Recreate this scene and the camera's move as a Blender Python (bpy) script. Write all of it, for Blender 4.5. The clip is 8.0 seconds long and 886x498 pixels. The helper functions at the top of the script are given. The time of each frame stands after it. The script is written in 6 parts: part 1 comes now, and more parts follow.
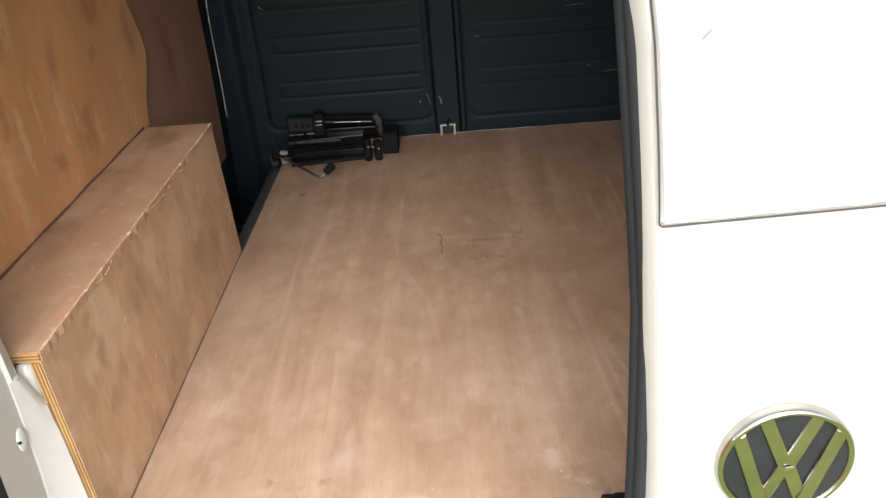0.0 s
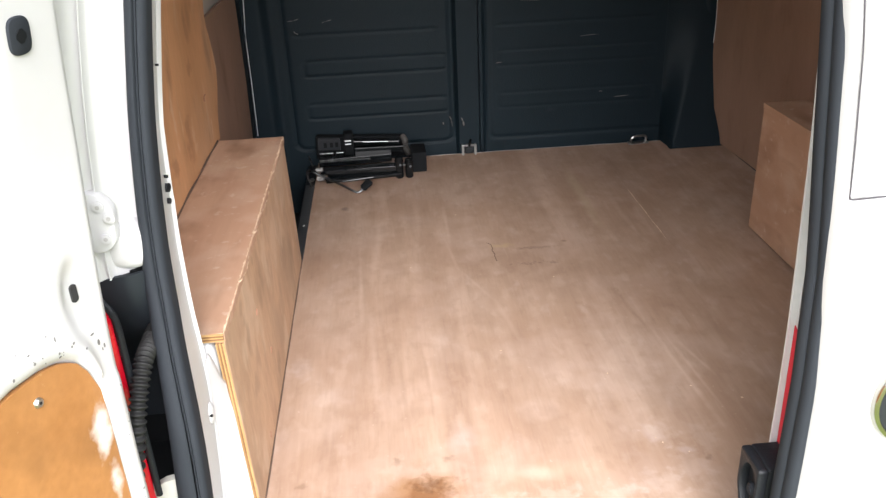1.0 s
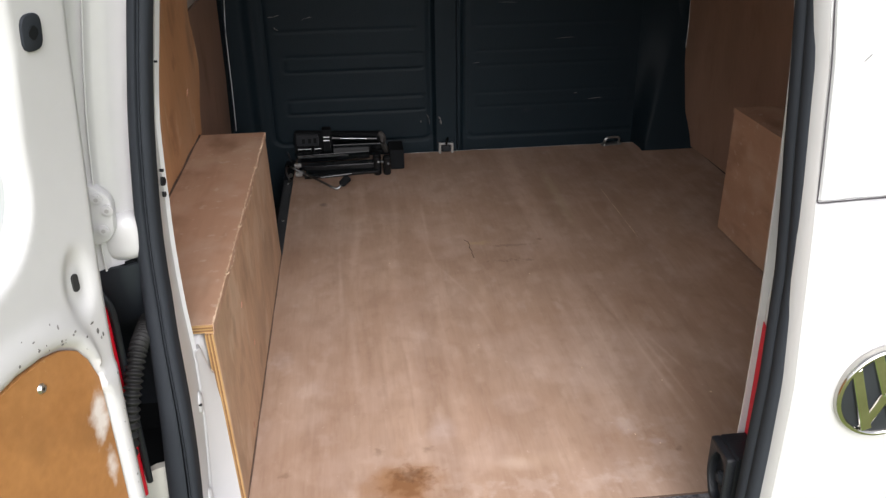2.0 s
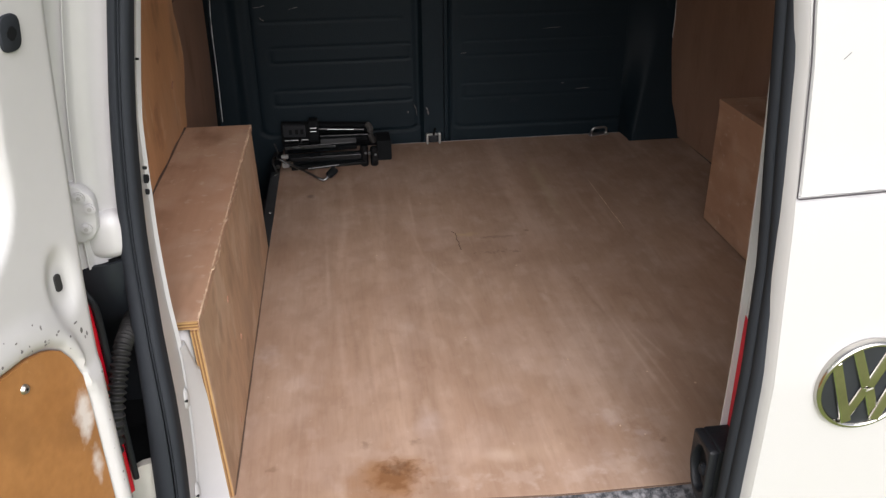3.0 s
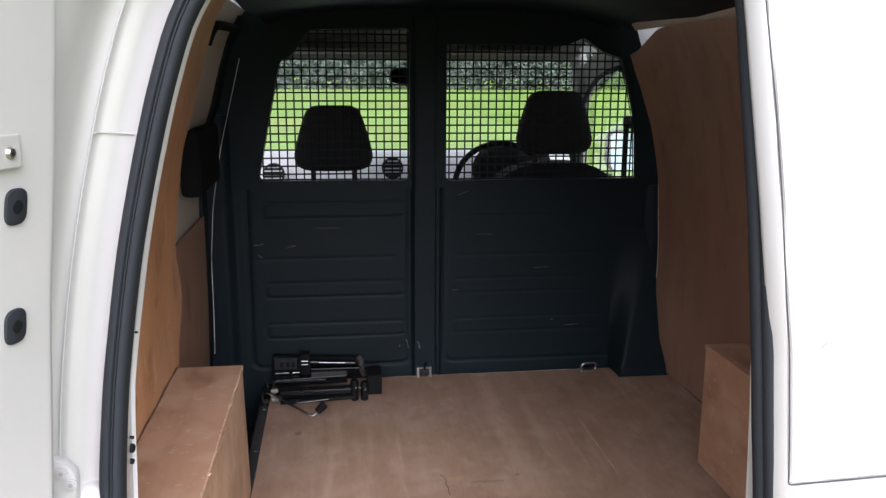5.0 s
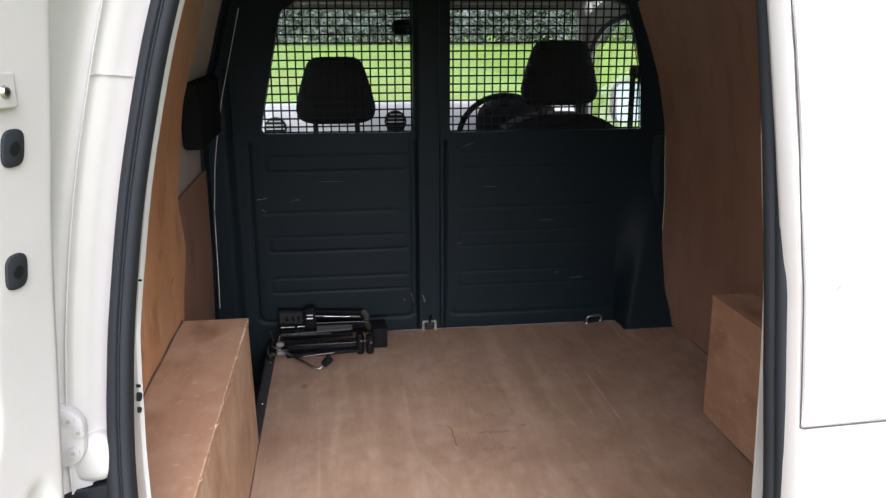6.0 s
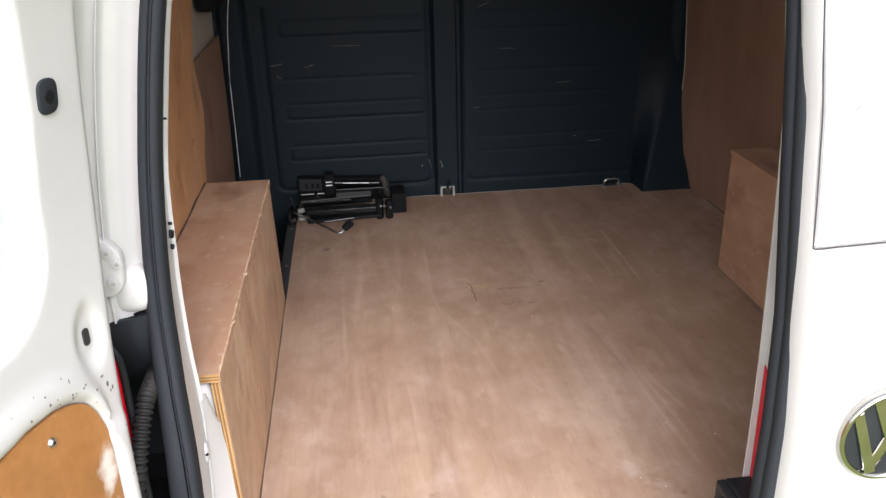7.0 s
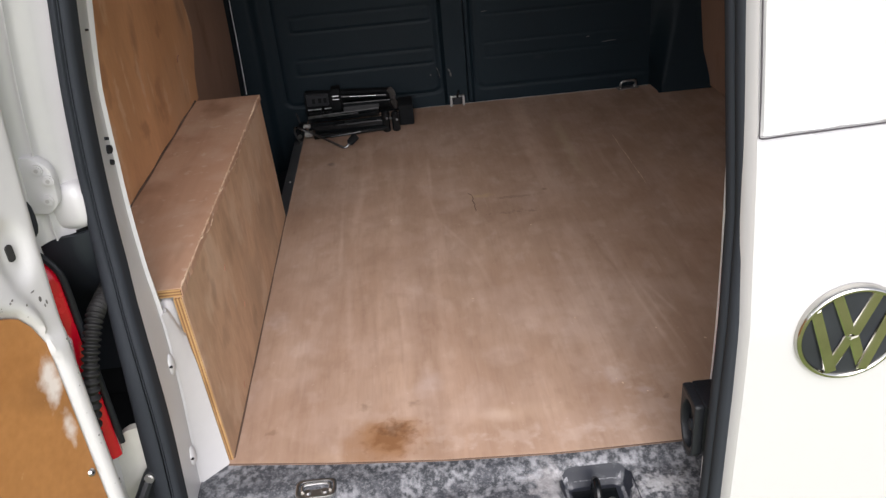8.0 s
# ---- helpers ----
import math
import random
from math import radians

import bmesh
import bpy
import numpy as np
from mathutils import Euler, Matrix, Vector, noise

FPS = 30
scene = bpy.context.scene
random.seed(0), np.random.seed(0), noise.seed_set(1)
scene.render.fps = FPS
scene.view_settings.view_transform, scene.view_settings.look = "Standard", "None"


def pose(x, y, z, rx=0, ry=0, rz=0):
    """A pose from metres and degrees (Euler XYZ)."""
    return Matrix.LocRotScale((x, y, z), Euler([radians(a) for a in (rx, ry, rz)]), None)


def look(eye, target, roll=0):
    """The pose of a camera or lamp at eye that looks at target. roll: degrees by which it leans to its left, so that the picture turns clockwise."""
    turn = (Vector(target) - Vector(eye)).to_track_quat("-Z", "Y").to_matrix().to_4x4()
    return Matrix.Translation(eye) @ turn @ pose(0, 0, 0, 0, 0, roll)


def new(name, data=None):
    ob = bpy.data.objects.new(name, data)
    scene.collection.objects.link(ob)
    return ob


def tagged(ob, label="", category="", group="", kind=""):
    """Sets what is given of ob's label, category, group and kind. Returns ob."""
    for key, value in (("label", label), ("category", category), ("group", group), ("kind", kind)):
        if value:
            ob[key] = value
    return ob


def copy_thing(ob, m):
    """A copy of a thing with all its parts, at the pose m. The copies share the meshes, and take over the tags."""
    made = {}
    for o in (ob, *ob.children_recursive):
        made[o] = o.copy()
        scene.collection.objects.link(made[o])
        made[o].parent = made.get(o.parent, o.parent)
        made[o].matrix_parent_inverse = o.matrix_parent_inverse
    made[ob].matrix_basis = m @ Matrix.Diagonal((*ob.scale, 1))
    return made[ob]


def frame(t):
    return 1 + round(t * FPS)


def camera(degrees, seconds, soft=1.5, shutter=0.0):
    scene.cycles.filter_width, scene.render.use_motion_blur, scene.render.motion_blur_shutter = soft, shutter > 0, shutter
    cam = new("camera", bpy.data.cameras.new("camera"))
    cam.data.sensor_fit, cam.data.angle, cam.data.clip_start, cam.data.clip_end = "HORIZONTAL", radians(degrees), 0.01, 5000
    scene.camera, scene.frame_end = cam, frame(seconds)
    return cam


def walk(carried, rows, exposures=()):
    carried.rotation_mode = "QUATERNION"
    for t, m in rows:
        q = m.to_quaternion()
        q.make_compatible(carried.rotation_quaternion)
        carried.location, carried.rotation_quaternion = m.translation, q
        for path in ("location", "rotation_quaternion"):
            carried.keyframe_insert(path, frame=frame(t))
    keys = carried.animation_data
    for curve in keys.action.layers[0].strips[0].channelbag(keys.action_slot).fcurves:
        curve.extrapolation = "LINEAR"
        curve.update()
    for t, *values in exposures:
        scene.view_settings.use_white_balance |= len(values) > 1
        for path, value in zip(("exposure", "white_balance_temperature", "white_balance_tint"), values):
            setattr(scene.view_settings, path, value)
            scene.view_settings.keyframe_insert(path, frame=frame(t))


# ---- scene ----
cam = camera(57.2, 8.0, 1.4)
PATH = [
    (0, (-0.028, -0.828, 1.456), (-0.091, 0.939, 0.521), -4.9),
    (0.2, (-0.091, -0.841, 1.467), (-0.132, 0.935, 0.549), -4.8),
    (0.5, (-0.2, -0.898, 1.467), (-0.19, 0.888, 0.567), -4.6),
    (0.7, (-0.269, -0.931, 1.466), (-0.212, 0.86, 0.578), -4.0),
    (1, (-0.333, -0.957, 1.478), (-0.217, 0.839, 0.605), -2.6),
    (1.5, (-0.365, -0.982, 1.506), (-0.195, 0.825, 0.667), -1.0),
    (1.7, (-0.363, -0.987, 1.501), (-0.182, 0.817, 0.657), -0.8),
    (2.8, (-0.351, -0.989, 1.486), (-0.144, 0.737, 0.498), -0.9),
    (3, (-0.351, -0.987, 1.504), (-0.137, 0.782, 0.595), -0.7),
    (3.2, (-0.352, -0.988, 1.519), (-0.128, 0.825, 0.705), -0.5),
    (3.5, (-0.349, -0.994, 1.548), (-0.12, 0.871, 0.863), -0.5),
    (3.7, (-0.347, -0.996, 1.56), (-0.11, 0.894, 0.95), -0.3),
    (4, (-0.342, -0.996, 1.571), (-0.099, 0.92, 1.051), -0.1),
    (4.5, (-0.343, -0.992, 1.576), (-0.092, 0.944, 1.142), 0.3),
    (4.7, (-0.345, -0.986, 1.578), (-0.089, 0.953, 1.158), 0.4),
    (5.8, (-0.351, -0.963, 1.566), (-0.087, 0.96, 1.084), 0.1),
    (6, (-0.351, -0.963, 1.56), (-0.103, 0.951, 1.037), -0.1),
    (6.2, (-0.355, -0.969, 1.554), (-0.124, 0.935, 0.985), -0.3),
    (6.5, (-0.362, -0.983, 1.533), (-0.156, 0.9, 0.891), -0.7),
    (7, (-0.361, -0.998, 1.511), (-0.168, 0.827, 0.717), -1.5),
    (7.5, (-0.338, -1.026, 1.491), (-0.15, 0.741, 0.572), -3.0),
    (7.8, (-0.277, -1.015, 1.48), (-0.137, 0.737, 0.524), -4.4),
    (8, (-0.224, -0.992, 1.481), (-0.181, 0.755, 0.509), -5.4),
]
walk(cam, [(t, look(eye, target, roll)) for t, eye, target, roll in PATH],
     [(0, 1.2, 6700, 11), (0.5, 1.8, 6350, 10), (1, 1.75, 6200, 13), (1.5, 1.25, 6200, 14), (3, 0.7, 6350, 16), (3.4, 0.8, 6250, 16), (4.5, 1.1, 6000, 19), (6, 1.25, 6150, 18), (7, 1.25, 6250, 16), (7.5, 1.08, 6300, 16), (8, 0.75, 6250, 16)])

# ---- world, sun and large lights ----
world = bpy.data.worlds.new("world")
scene.world = world
world.use_nodes = True
wn, wl = world.node_tree.nodes, world.node_tree.links
wn.clear()
sky = wn.new("ShaderNodeTexSky")
sky.sky_type = "NISHITA"
sky.sun_disc = False
sky.sun_elevation = radians(39)
sky.sun_rotation = radians(180)
sky.dust_density = 3.0
pale = wn.new("ShaderNodeHueSaturation")
pale.inputs["Saturation"].default_value = 0.25
back = wn.new("ShaderNodeBackground")
back.inputs["Strength"].default_value = 0.15
wout = wn.new("ShaderNodeOutputWorld")
wl.new(sky.outputs[0], pale.inputs["Color"])
wl.new(pale.outputs[0], back.inputs["Color"])
wl.new(back.outputs[0], wout.inputs["Surface"])

sun = new("sun", bpy.data.lights.new("sun", "SUN"))
sun.data.energy = 2.4
sun.data.angle = radians(70)
sun.data.color = (1.0, 0.96, 0.9)
sun.matrix_world = look((0.05, -4.0, 4.35), (0, 0.6, 0.6))


# ---- materials ----
def mat(name, c1, c2=None, rough=0.5, metal=0.0, scale=6.0, stretch=(1, 1, 1), bump=0.0, bump_scale=60.0, coat=0.0,
        fine=0.25, rough_var=0.1, spec=0.5, rand=0.0):
    """A surface of two tones that vary at a large and a fine scale, with relief and uneven gloss."""
    m = bpy.data.materials.new(name)
    m.use_nodes = True
    n, l = m.node_tree.nodes, m.node_tree.links
    p = n["Principled BSDF"]
    c2 = c2 or tuple(v * 0.8 for v in c1)
    co = n.new("ShaderNodeTexCoord")
    mp = n.new("ShaderNodeMapping")
    mp.inputs["Scale"].default_value = stretch
    l.new(co.outputs["Object"], mp.inputs["Vector"])
    big = n.new("ShaderNodeTexNoise")
    big.inputs["Scale"].default_value = scale
    big.inputs["Detail"].default_value = 5
    small = n.new("ShaderNodeTexNoise")
    small.inputs["Scale"].default_value = bump_scale
    small.inputs["Detail"].default_value = 6
    for t in (big, small):
        l.new(mp.outputs[0], t.inputs["Vector"])
    mx = n.new("ShaderNodeMix")
    mx.inputs["Factor"].default_value = fine
    l.new(big.outputs["Fac"], mx.inputs["A"])
    l.new(small.outputs["Fac"], mx.inputs["B"])
    ramp = n.new("ShaderNodeValToRGB")
    ramp.color_ramp.elements[0].position, ramp.color_ramp.elements[1].position = 0.32, 0.68
    ramp.color_ramp.elements[0].color, ramp.color_ramp.elements[1].color = (*c2, 1), (*c1, 1)
    l.new(mx.outputs["Result"], ramp.inputs["Fac"])
    col = ramp.outputs["Color"]
    if rand:
        oi = n.new("ShaderNodeObjectInfo")
        mr = n.new("ShaderNodeMapRange")
        mr.inputs["To Min"].default_value, mr.inputs["To Max"].default_value = 1 - rand, 1 + rand
        l.new(oi.outputs["Random"], mr.inputs["Value"])
        hs = n.new("ShaderNodeHueSaturation")
        l.new(mr.outputs[0], hs.inputs["Value"])
        l.new(col, hs.inputs["Color"])
        col = hs.outputs["Color"]
    l.new(col, p.inputs["Base Color"])
    rr = n.new("ShaderNodeMapRange")
    rr.inputs["To Min"].default_value, rr.inputs["To Max"].default_value = max(0, rough - rough_var), min(1, rough + rough_var)
    l.new(mx.outputs["Result"], rr.inputs["Value"])
    l.new(rr.outputs[0], p.inputs["Roughness"])
    p.inputs["Metallic"].default_value = metal
    p.inputs["Specular IOR Level"].default_value = spec
    p.inputs["Coat Weight"].default_value = coat
    p.inputs["Coat Roughness"].default_value = 0.06
    if bump:
        b = n.new("ShaderNodeBump")
        b.inputs["Strength"].default_value = bump
        b.inputs["Distance"].default_value = 0.002
        l.new(small.outputs["Fac"], b.inputs["Height"])
        l.new(b.outputs[0], p.inputs["Normal"])
    return m


def mix_in(m, fac_socket, colour):
    """Lay a second colour over a material's base colour by a mask."""
    n, l = m.node_tree.nodes, m.node_tree.links
    p = n["Principled BSDF"]
    old = p.inputs["Base Color"].links[0].from_socket
    mx = n.new("ShaderNodeMix")
    mx.data_type = "RGBA"
    l.new(fac_socket, mx.inputs["Factor"])
    l.new(old, mx.inputs["A"])
    mx.inputs["B"].default_value = (*colour, 1)
    l.new(mx.outputs["Result"], p.inputs["Base Color"])


def noise_mask(m, scale, low, high, stretch=(1, 1, 1), seed=0.0, detail=6, top=1.0):
    n, l = m.node_tree.nodes, m.node_tree.links
    co = n.new("ShaderNodeTexCoord")
    mp = n.new("ShaderNodeMapping")
    mp.inputs["Scale"].default_value = stretch
    mp.inputs["Location"].default_value = (seed, seed * 1.7, -seed)
    l.new(co.outputs["Object"], mp.inputs["Vector"])
    t = n.new("ShaderNodeTexNoise")
    t.inputs["Scale"].default_value, t.inputs["Detail"].default_value = scale, detail
    l.new(mp.outputs[0], t.inputs["Vector"])
    r = n.new("ShaderNodeMapRange")
    r.inputs["From Min"].default_value, r.inputs["From Max"].default_value = low, high
    r.inputs["To Max"].default_value = top
    l.new(t.outputs["Fac"], r.inputs["Value"])
    return r.outputs[0]


def spot_mask(m, centre, size, ragged=0.5, scale=14.0, top=1.0, seed=0.0):
    """A stain with a ragged outline round a place; size is its half extent along x, y and z."""
    n, l = m.node_tree.nodes, m.node_tree.links
    co = n.new("ShaderNodeTexCoord")
    mp = n.new("ShaderNodeMapping")
    mp.vector_type = "POINT"
    mp.inputs["Scale"].default_value = [1 / s for s in size]
    mp.inputs["Location"].default_value = [-c / s for c, s in zip(centre, size)]
    l.new(co.outputs["Object"], mp.inputs["Vector"])
    ln = n.new("ShaderNodeVectorMath")
    ln.operation = "LENGTH"
    l.new(mp.outputs[0], ln.inputs[0])
    t = n.new("ShaderNodeTexNoise")
    t.inputs["Scale"].default_value, t.inputs["Detail"].default_value = scale, 8
    l.new(co.outputs["Object"], t.inputs["Vector"])
    a = n.new("ShaderNodeMath")
    a.operation = "MULTIPLY_ADD"
    l.new(t.outputs["Fac"], a.inputs[0])
    a.inputs[1].default_value = ragged * 4
    l.new(ln.outputs["Value"], a.inputs[2])
    r = n.new("ShaderNodeMapRange")
    r.inputs["From Min"].default_value, r.inputs["From Max"].default_value = 1.0 + ragged * 2, 0.3 + ragged * 2
    r.inputs["To Max"].default_value = top
    l.new(a.outputs[0], r.inputs["Value"])
    return r.outputs[0]


def streak(m, x0, y0, x1, y1, half, colour, top=0.5, ragged=0.5, scale=30.0):
    """A long smear between two places on a level surface."""
    n, l = m.node_tree.nodes, m.node_tree.links
    a = math.atan2(y1 - y0, x1 - x0)
    cx, cy = (x0 + x1) / 2, (y0 + y1) / 2
    co = n.new("ShaderNodeTexCoord")
    turn = n.new("ShaderNodeMapping")
    turn.inputs["Rotation"].default_value = (0, 0, -a)
    c, s = math.cos(-a), math.sin(-a)
    turn.inputs["Location"].default_value = (-(c * cx - s * cy), -(s * cx + c * cy), 0)
    l.new(co.outputs["Object"], turn.inputs["Vector"])
    size = n.new("ShaderNodeMapping")
    size.inputs["Scale"].default_value = (2 / math.hypot(x1 - x0, y1 - y0), 1 / half, 0)
    l.new(turn.outputs[0], size.inputs["Vector"])
    ln = n.new("ShaderNodeVectorMath")
    ln.operation = "LENGTH"
    l.new(size.outputs[0], ln.inputs[0])
    t = n.new("ShaderNodeTexNoise")
    t.inputs["Scale"].default_value, t.inputs["Detail"].default_value = scale, 6
    l.new(co.outputs["Object"], t.inputs["Vector"])
    k = n.new("ShaderNodeMath")
    k.operation = "MULTIPLY_ADD"
    l.new(t.outputs["Fac"], k.inputs[0])
    k.inputs[1].default_value = ragged * 2
    l.new(ln.outputs["Value"], k.inputs[2])
    r = n.new("ShaderNodeMapRange")
    r.inputs["From Min"].default_value, r.inputs["From Max"].default_value = 1.0 + ragged, 0.2 + ragged
    r.inputs["To Max"].default_value = top
    l.new(k.outputs[0], r.inputs["Value"])
    mix_in(m, r.outputs[0], colour)


def ply(name, c1, c2, stretch, dark, pale_c, seed=0.0, rough=0.55, smear=0.5, scuffs=0.35, fine=0.42):
    """Hardwood-faced plywood: long grain, broad veneer bands, smears and pale scuffs."""
    m = mat(name, c1, c2, rough=rough, scale=2.2, stretch=stretch, bump=0.15, bump_scale=30.0, fine=fine, spec=0.35)
    mix_in(m, noise_mask(m, 9.0, 0.56, 0.74, tuple(0.25 * s + 0.35 for s in stretch), seed + 3, top=smear), dark)
    mix_in(m, noise_mask(m, 3.0, 0.55, 0.75, (1, 1, 1), seed + 9, top=scuffs), pale_c)
    mix_in(m, noise_mask(m, 90.0, 0.72, 0.76, (1, 1, 1), seed + 1, detail=2, top=0.5), pale_c)
    return m


GRAIN_Y = (5.5, 0.32, 5.5)
PLY_FLOOR = ply("plywood_floor", (0.400, 0.276, 0.198), (0.312, 0.205, 0.143), GRAIN_Y, (0.235, 0.150, 0.105), (0.50, 0.375, 0.30), 0.0, smear=0.4, scuffs=0.28, fine=0.22)
mix_in(PLY_FLOOR, noise_mask(PLY_FLOOR, 1.6, 0.52, 0.68, (7, 0.22, 1), 21.0, detail=3, top=0.45), (0.49, 0.345, 0.255))
mix_in(PLY_FLOOR, noise_mask(PLY_FLOOR, 26.0, 0.60, 0.70, (1, 0.6, 1), 31.0, detail=8, top=0.22), (0.54, 0.43, 0.37))
mix_in(PLY_FLOOR, noise_mask(PLY_FLOOR, 24.0, 0.54, 0.74, (2.0, 0.16, 1), 51.0, detail=8, top=0.08), (0.56, 0.44, 0.36))
mix_in(PLY_FLOOR, noise_mask(PLY_FLOOR, 60.0, 0.55, 0.75, (2.0, 0.16, 1), 61.0, detail=6, top=0.12), (0.20, 0.125, 0.085))
mix_in(PLY_FLOOR, noise_mask(PLY_FLOOR, 5.0, 0.50, 0.68, (1, 0.6, 1), 71.0, detail=14, top=0.26), (0.53, 0.415, 0.345))
mix_in(PLY_FLOOR, noise_mask(PLY_FLOOR, 3.2, 0.54, 0.68, (1.3, 0.6, 1), 81.0, detail=11, top=0.30), (0.25, 0.155, 0.105))
mix_in(PLY_FLOOR, spot_mask(PLY_FLOOR, (0.10, 0.30, 0.58), (0.10, 0.16, 0.5), 0.8, 26, 0.12), (0.58, 0.47, 0.40))
mix_in(PLY_FLOOR, spot_mask(PLY_FLOOR, (-0.05, 0.80, 0.58), (0.16, 0.12, 0.5), 0.7, 16, 0.4), (0.24, 0.15, 0.10))
mix_in(PLY_FLOOR, spot_mask(PLY_FLOOR, (-0.469, 1.195, 0.58), (0.014, 0.018, 0.5), 0.3, 60, 0.7), (0.08, 0.05, 0.04))
mix_in(PLY_FLOOR, noise_mask(PLY_FLOOR, 170.0, 0.50, 0.66, (1, 0.12, 1), 91.0, detail=5, top=0.12), (0.20, 0.125, 0.085))
mix_in(PLY_FLOOR, noise_mask(PLY_FLOOR, 110.0, 0.54, 0.70, (1, 0.12, 1), 95.0, detail=6, top=0.10), (0.56, 0.44, 0.37))
mix_in(PLY_FLOOR, noise_mask(PLY_FLOOR, 17.0, 0.55, 0.66, (1, 0.8, 1), 97.0, detail=12, top=0.25), (0.27, 0.175, 0.125))
def grain_lines(m, colour, top, scale=9.0, seed=0.0):
    """Long wavy veneer lines along y."""
    n, l = m.node_tree.nodes, m.node_tree.links
    co = n.new("ShaderNodeTexCoord")
    mp = n.new("ShaderNodeMapping")
    mp.inputs["Scale"].default_value = (1, 0.16, 1)
    mp.inputs["Location"].default_value = (seed, seed * 0.7, 0)
    l.new(co.outputs["Object"], mp.inputs["Vector"])
    w = n.new("ShaderNodeTexWave")
    w.inputs["Scale"].default_value = scale
    w.inputs["Distortion"].default_value = 9.0
    w.inputs["Detail"].default_value = 5.0
    w.inputs["Detail Scale"].default_value = 1.6
    l.new(mp.outputs[0], w.inputs["Vector"])
    r = n.new("ShaderNodeMapRange")
    r.inputs["From Min"].default_value, r.inputs["From Max"].default_value = 0.62, 0.98
    r.inputs["To Max"].default_value = top
    l.new(w.outputs["Fac"], r.inputs["Value"])
    fade = n.new("ShaderNodeMath")
    fade.operation = "MULTIPLY"
    l.new(r.outputs[0], fade.inputs[0])
    l.new(noise_mask(m, 3.0, 0.48, 0.64, (1, 1, 1), seed + 2, detail=6), fade.inputs[1])
    mix_in(m, fade.outputs[0], colour)


for x, y, rx, ry, top in ((-0.538, 0.398, 0.030, 0.050, 0.18), (-0.469, 0.296, 0.045, 0.035, 0.12), (0.075, 0.12, 0.022, 0.030, 0.35), (0.121, 0.069, 0.020, 0.012, 0.4)):
    mix_in(PLY_FLOOR, spot_mask(PLY_FLOOR, (x, y, 0.58), (rx, ry, 0.5), 0.6, 45, top), (0.55, 0.46, 0.43))
for x, y, rx, ry in ((-0.512, 0.062, 0.012, 0.008), (-0.355, 0.102, 0.012, 0.012), (-0.272, 0.10, 0.014, 0.010), (0.093, 0.887, 0.010, 0.008), (0.045, 0.773, 0.013, 0.008), (0.02, 0.86, 0.06, 0.010), (0.150, 0.045, 0.008, 0.010)):
    mix_in(PLY_FLOOR, spot_mask(PLY_FLOOR, (x, y, 0.58), (rx, ry, 0.5), 0.5, 110, 0.6), (0.17, 0.105, 0.065))
grain_lines(PLY_FLOOR, (0.24, 0.148, 0.098), 0.16, 7.0, 1.3)
grain_lines(PLY_FLOOR, (0.52, 0.385, 0.295), 0.22, 4.0, 5.1)
mix_in(PLY_FLOOR, noise_mask(PLY_FLOOR, 11.0, 0.52, 0.64, (1, 0.8, 1), 103.0, detail=14, top=0.26), (0.26, 0.165, 0.11))
mix_in(PLY_FLOOR, noise_mask(PLY_FLOOR, 40.0, 0.57, 0.67, (1, 0.7, 1), 107.0, detail=10, top=0.22), (0.25, 0.16, 0.11))
mix_in(PLY_FLOOR, noise_mask(PLY_FLOOR, 22.0, 0.58, 0.68, (1.2, 0.6, 1), 109.0, detail=12, top=0.20), (0.55, 0.42, 0.33))
mix_in(PLY_FLOOR, noise_mask(PLY_FLOOR, 6.5, 0.48, 0.59, (1, 0.75, 1), 121.0, detail=8, top=0.17), (0.27, 0.155, 0.098))
mix_in(PLY_FLOOR, noise_mask(PLY_FLOOR, 9.0, 0.52, 0.61, (1, 0.9, 1), 127.0, detail=9, top=0.15), (0.54, 0.41, 0.34))
for x, y, rx, ry, top in ((0.09, 0.115, 0.030, 0.035, 0.6), (-0.20, -0.008, 0.05, 0.020, 0.6), (-0.11, -0.008, 0.06, 0.022, 0.65), (-0.02, -0.02, 0.06, 0.022, 0.65), (0.05, 0.0, 0.05, 0.03, 0.6), (0.115, 0.03, 0.035, 0.05, 0.55), (0.16, 0.10, 0.03, 0.04, 0.45)):
    mix_in(PLY_FLOOR, spot_mask(PLY_FLOOR, (x, y, 0.58), (rx, ry, 0.5), 0.9, 60, top * 0.32), (0.56, 0.46, 0.40))
mix_in(PLY_FLOOR, spot_mask(PLY_FLOOR, (-0.068, 0.885, 0.58), (0.034, 0.014, 0.5), 0.6, 50, 0.55), (0.44, 0.32, 0.17))
mix_in(PLY_FLOOR, spot_mask(PLY_FLOOR, (-0.006, 0.778, 0.58), (0.050, 0.007, 0.5), 1.2, 120, 0.45), (0.17, 0.105, 0.065))
PALE, DEEP = (0.56, 0.42, 0.33), (0.22, 0.135, 0.09)
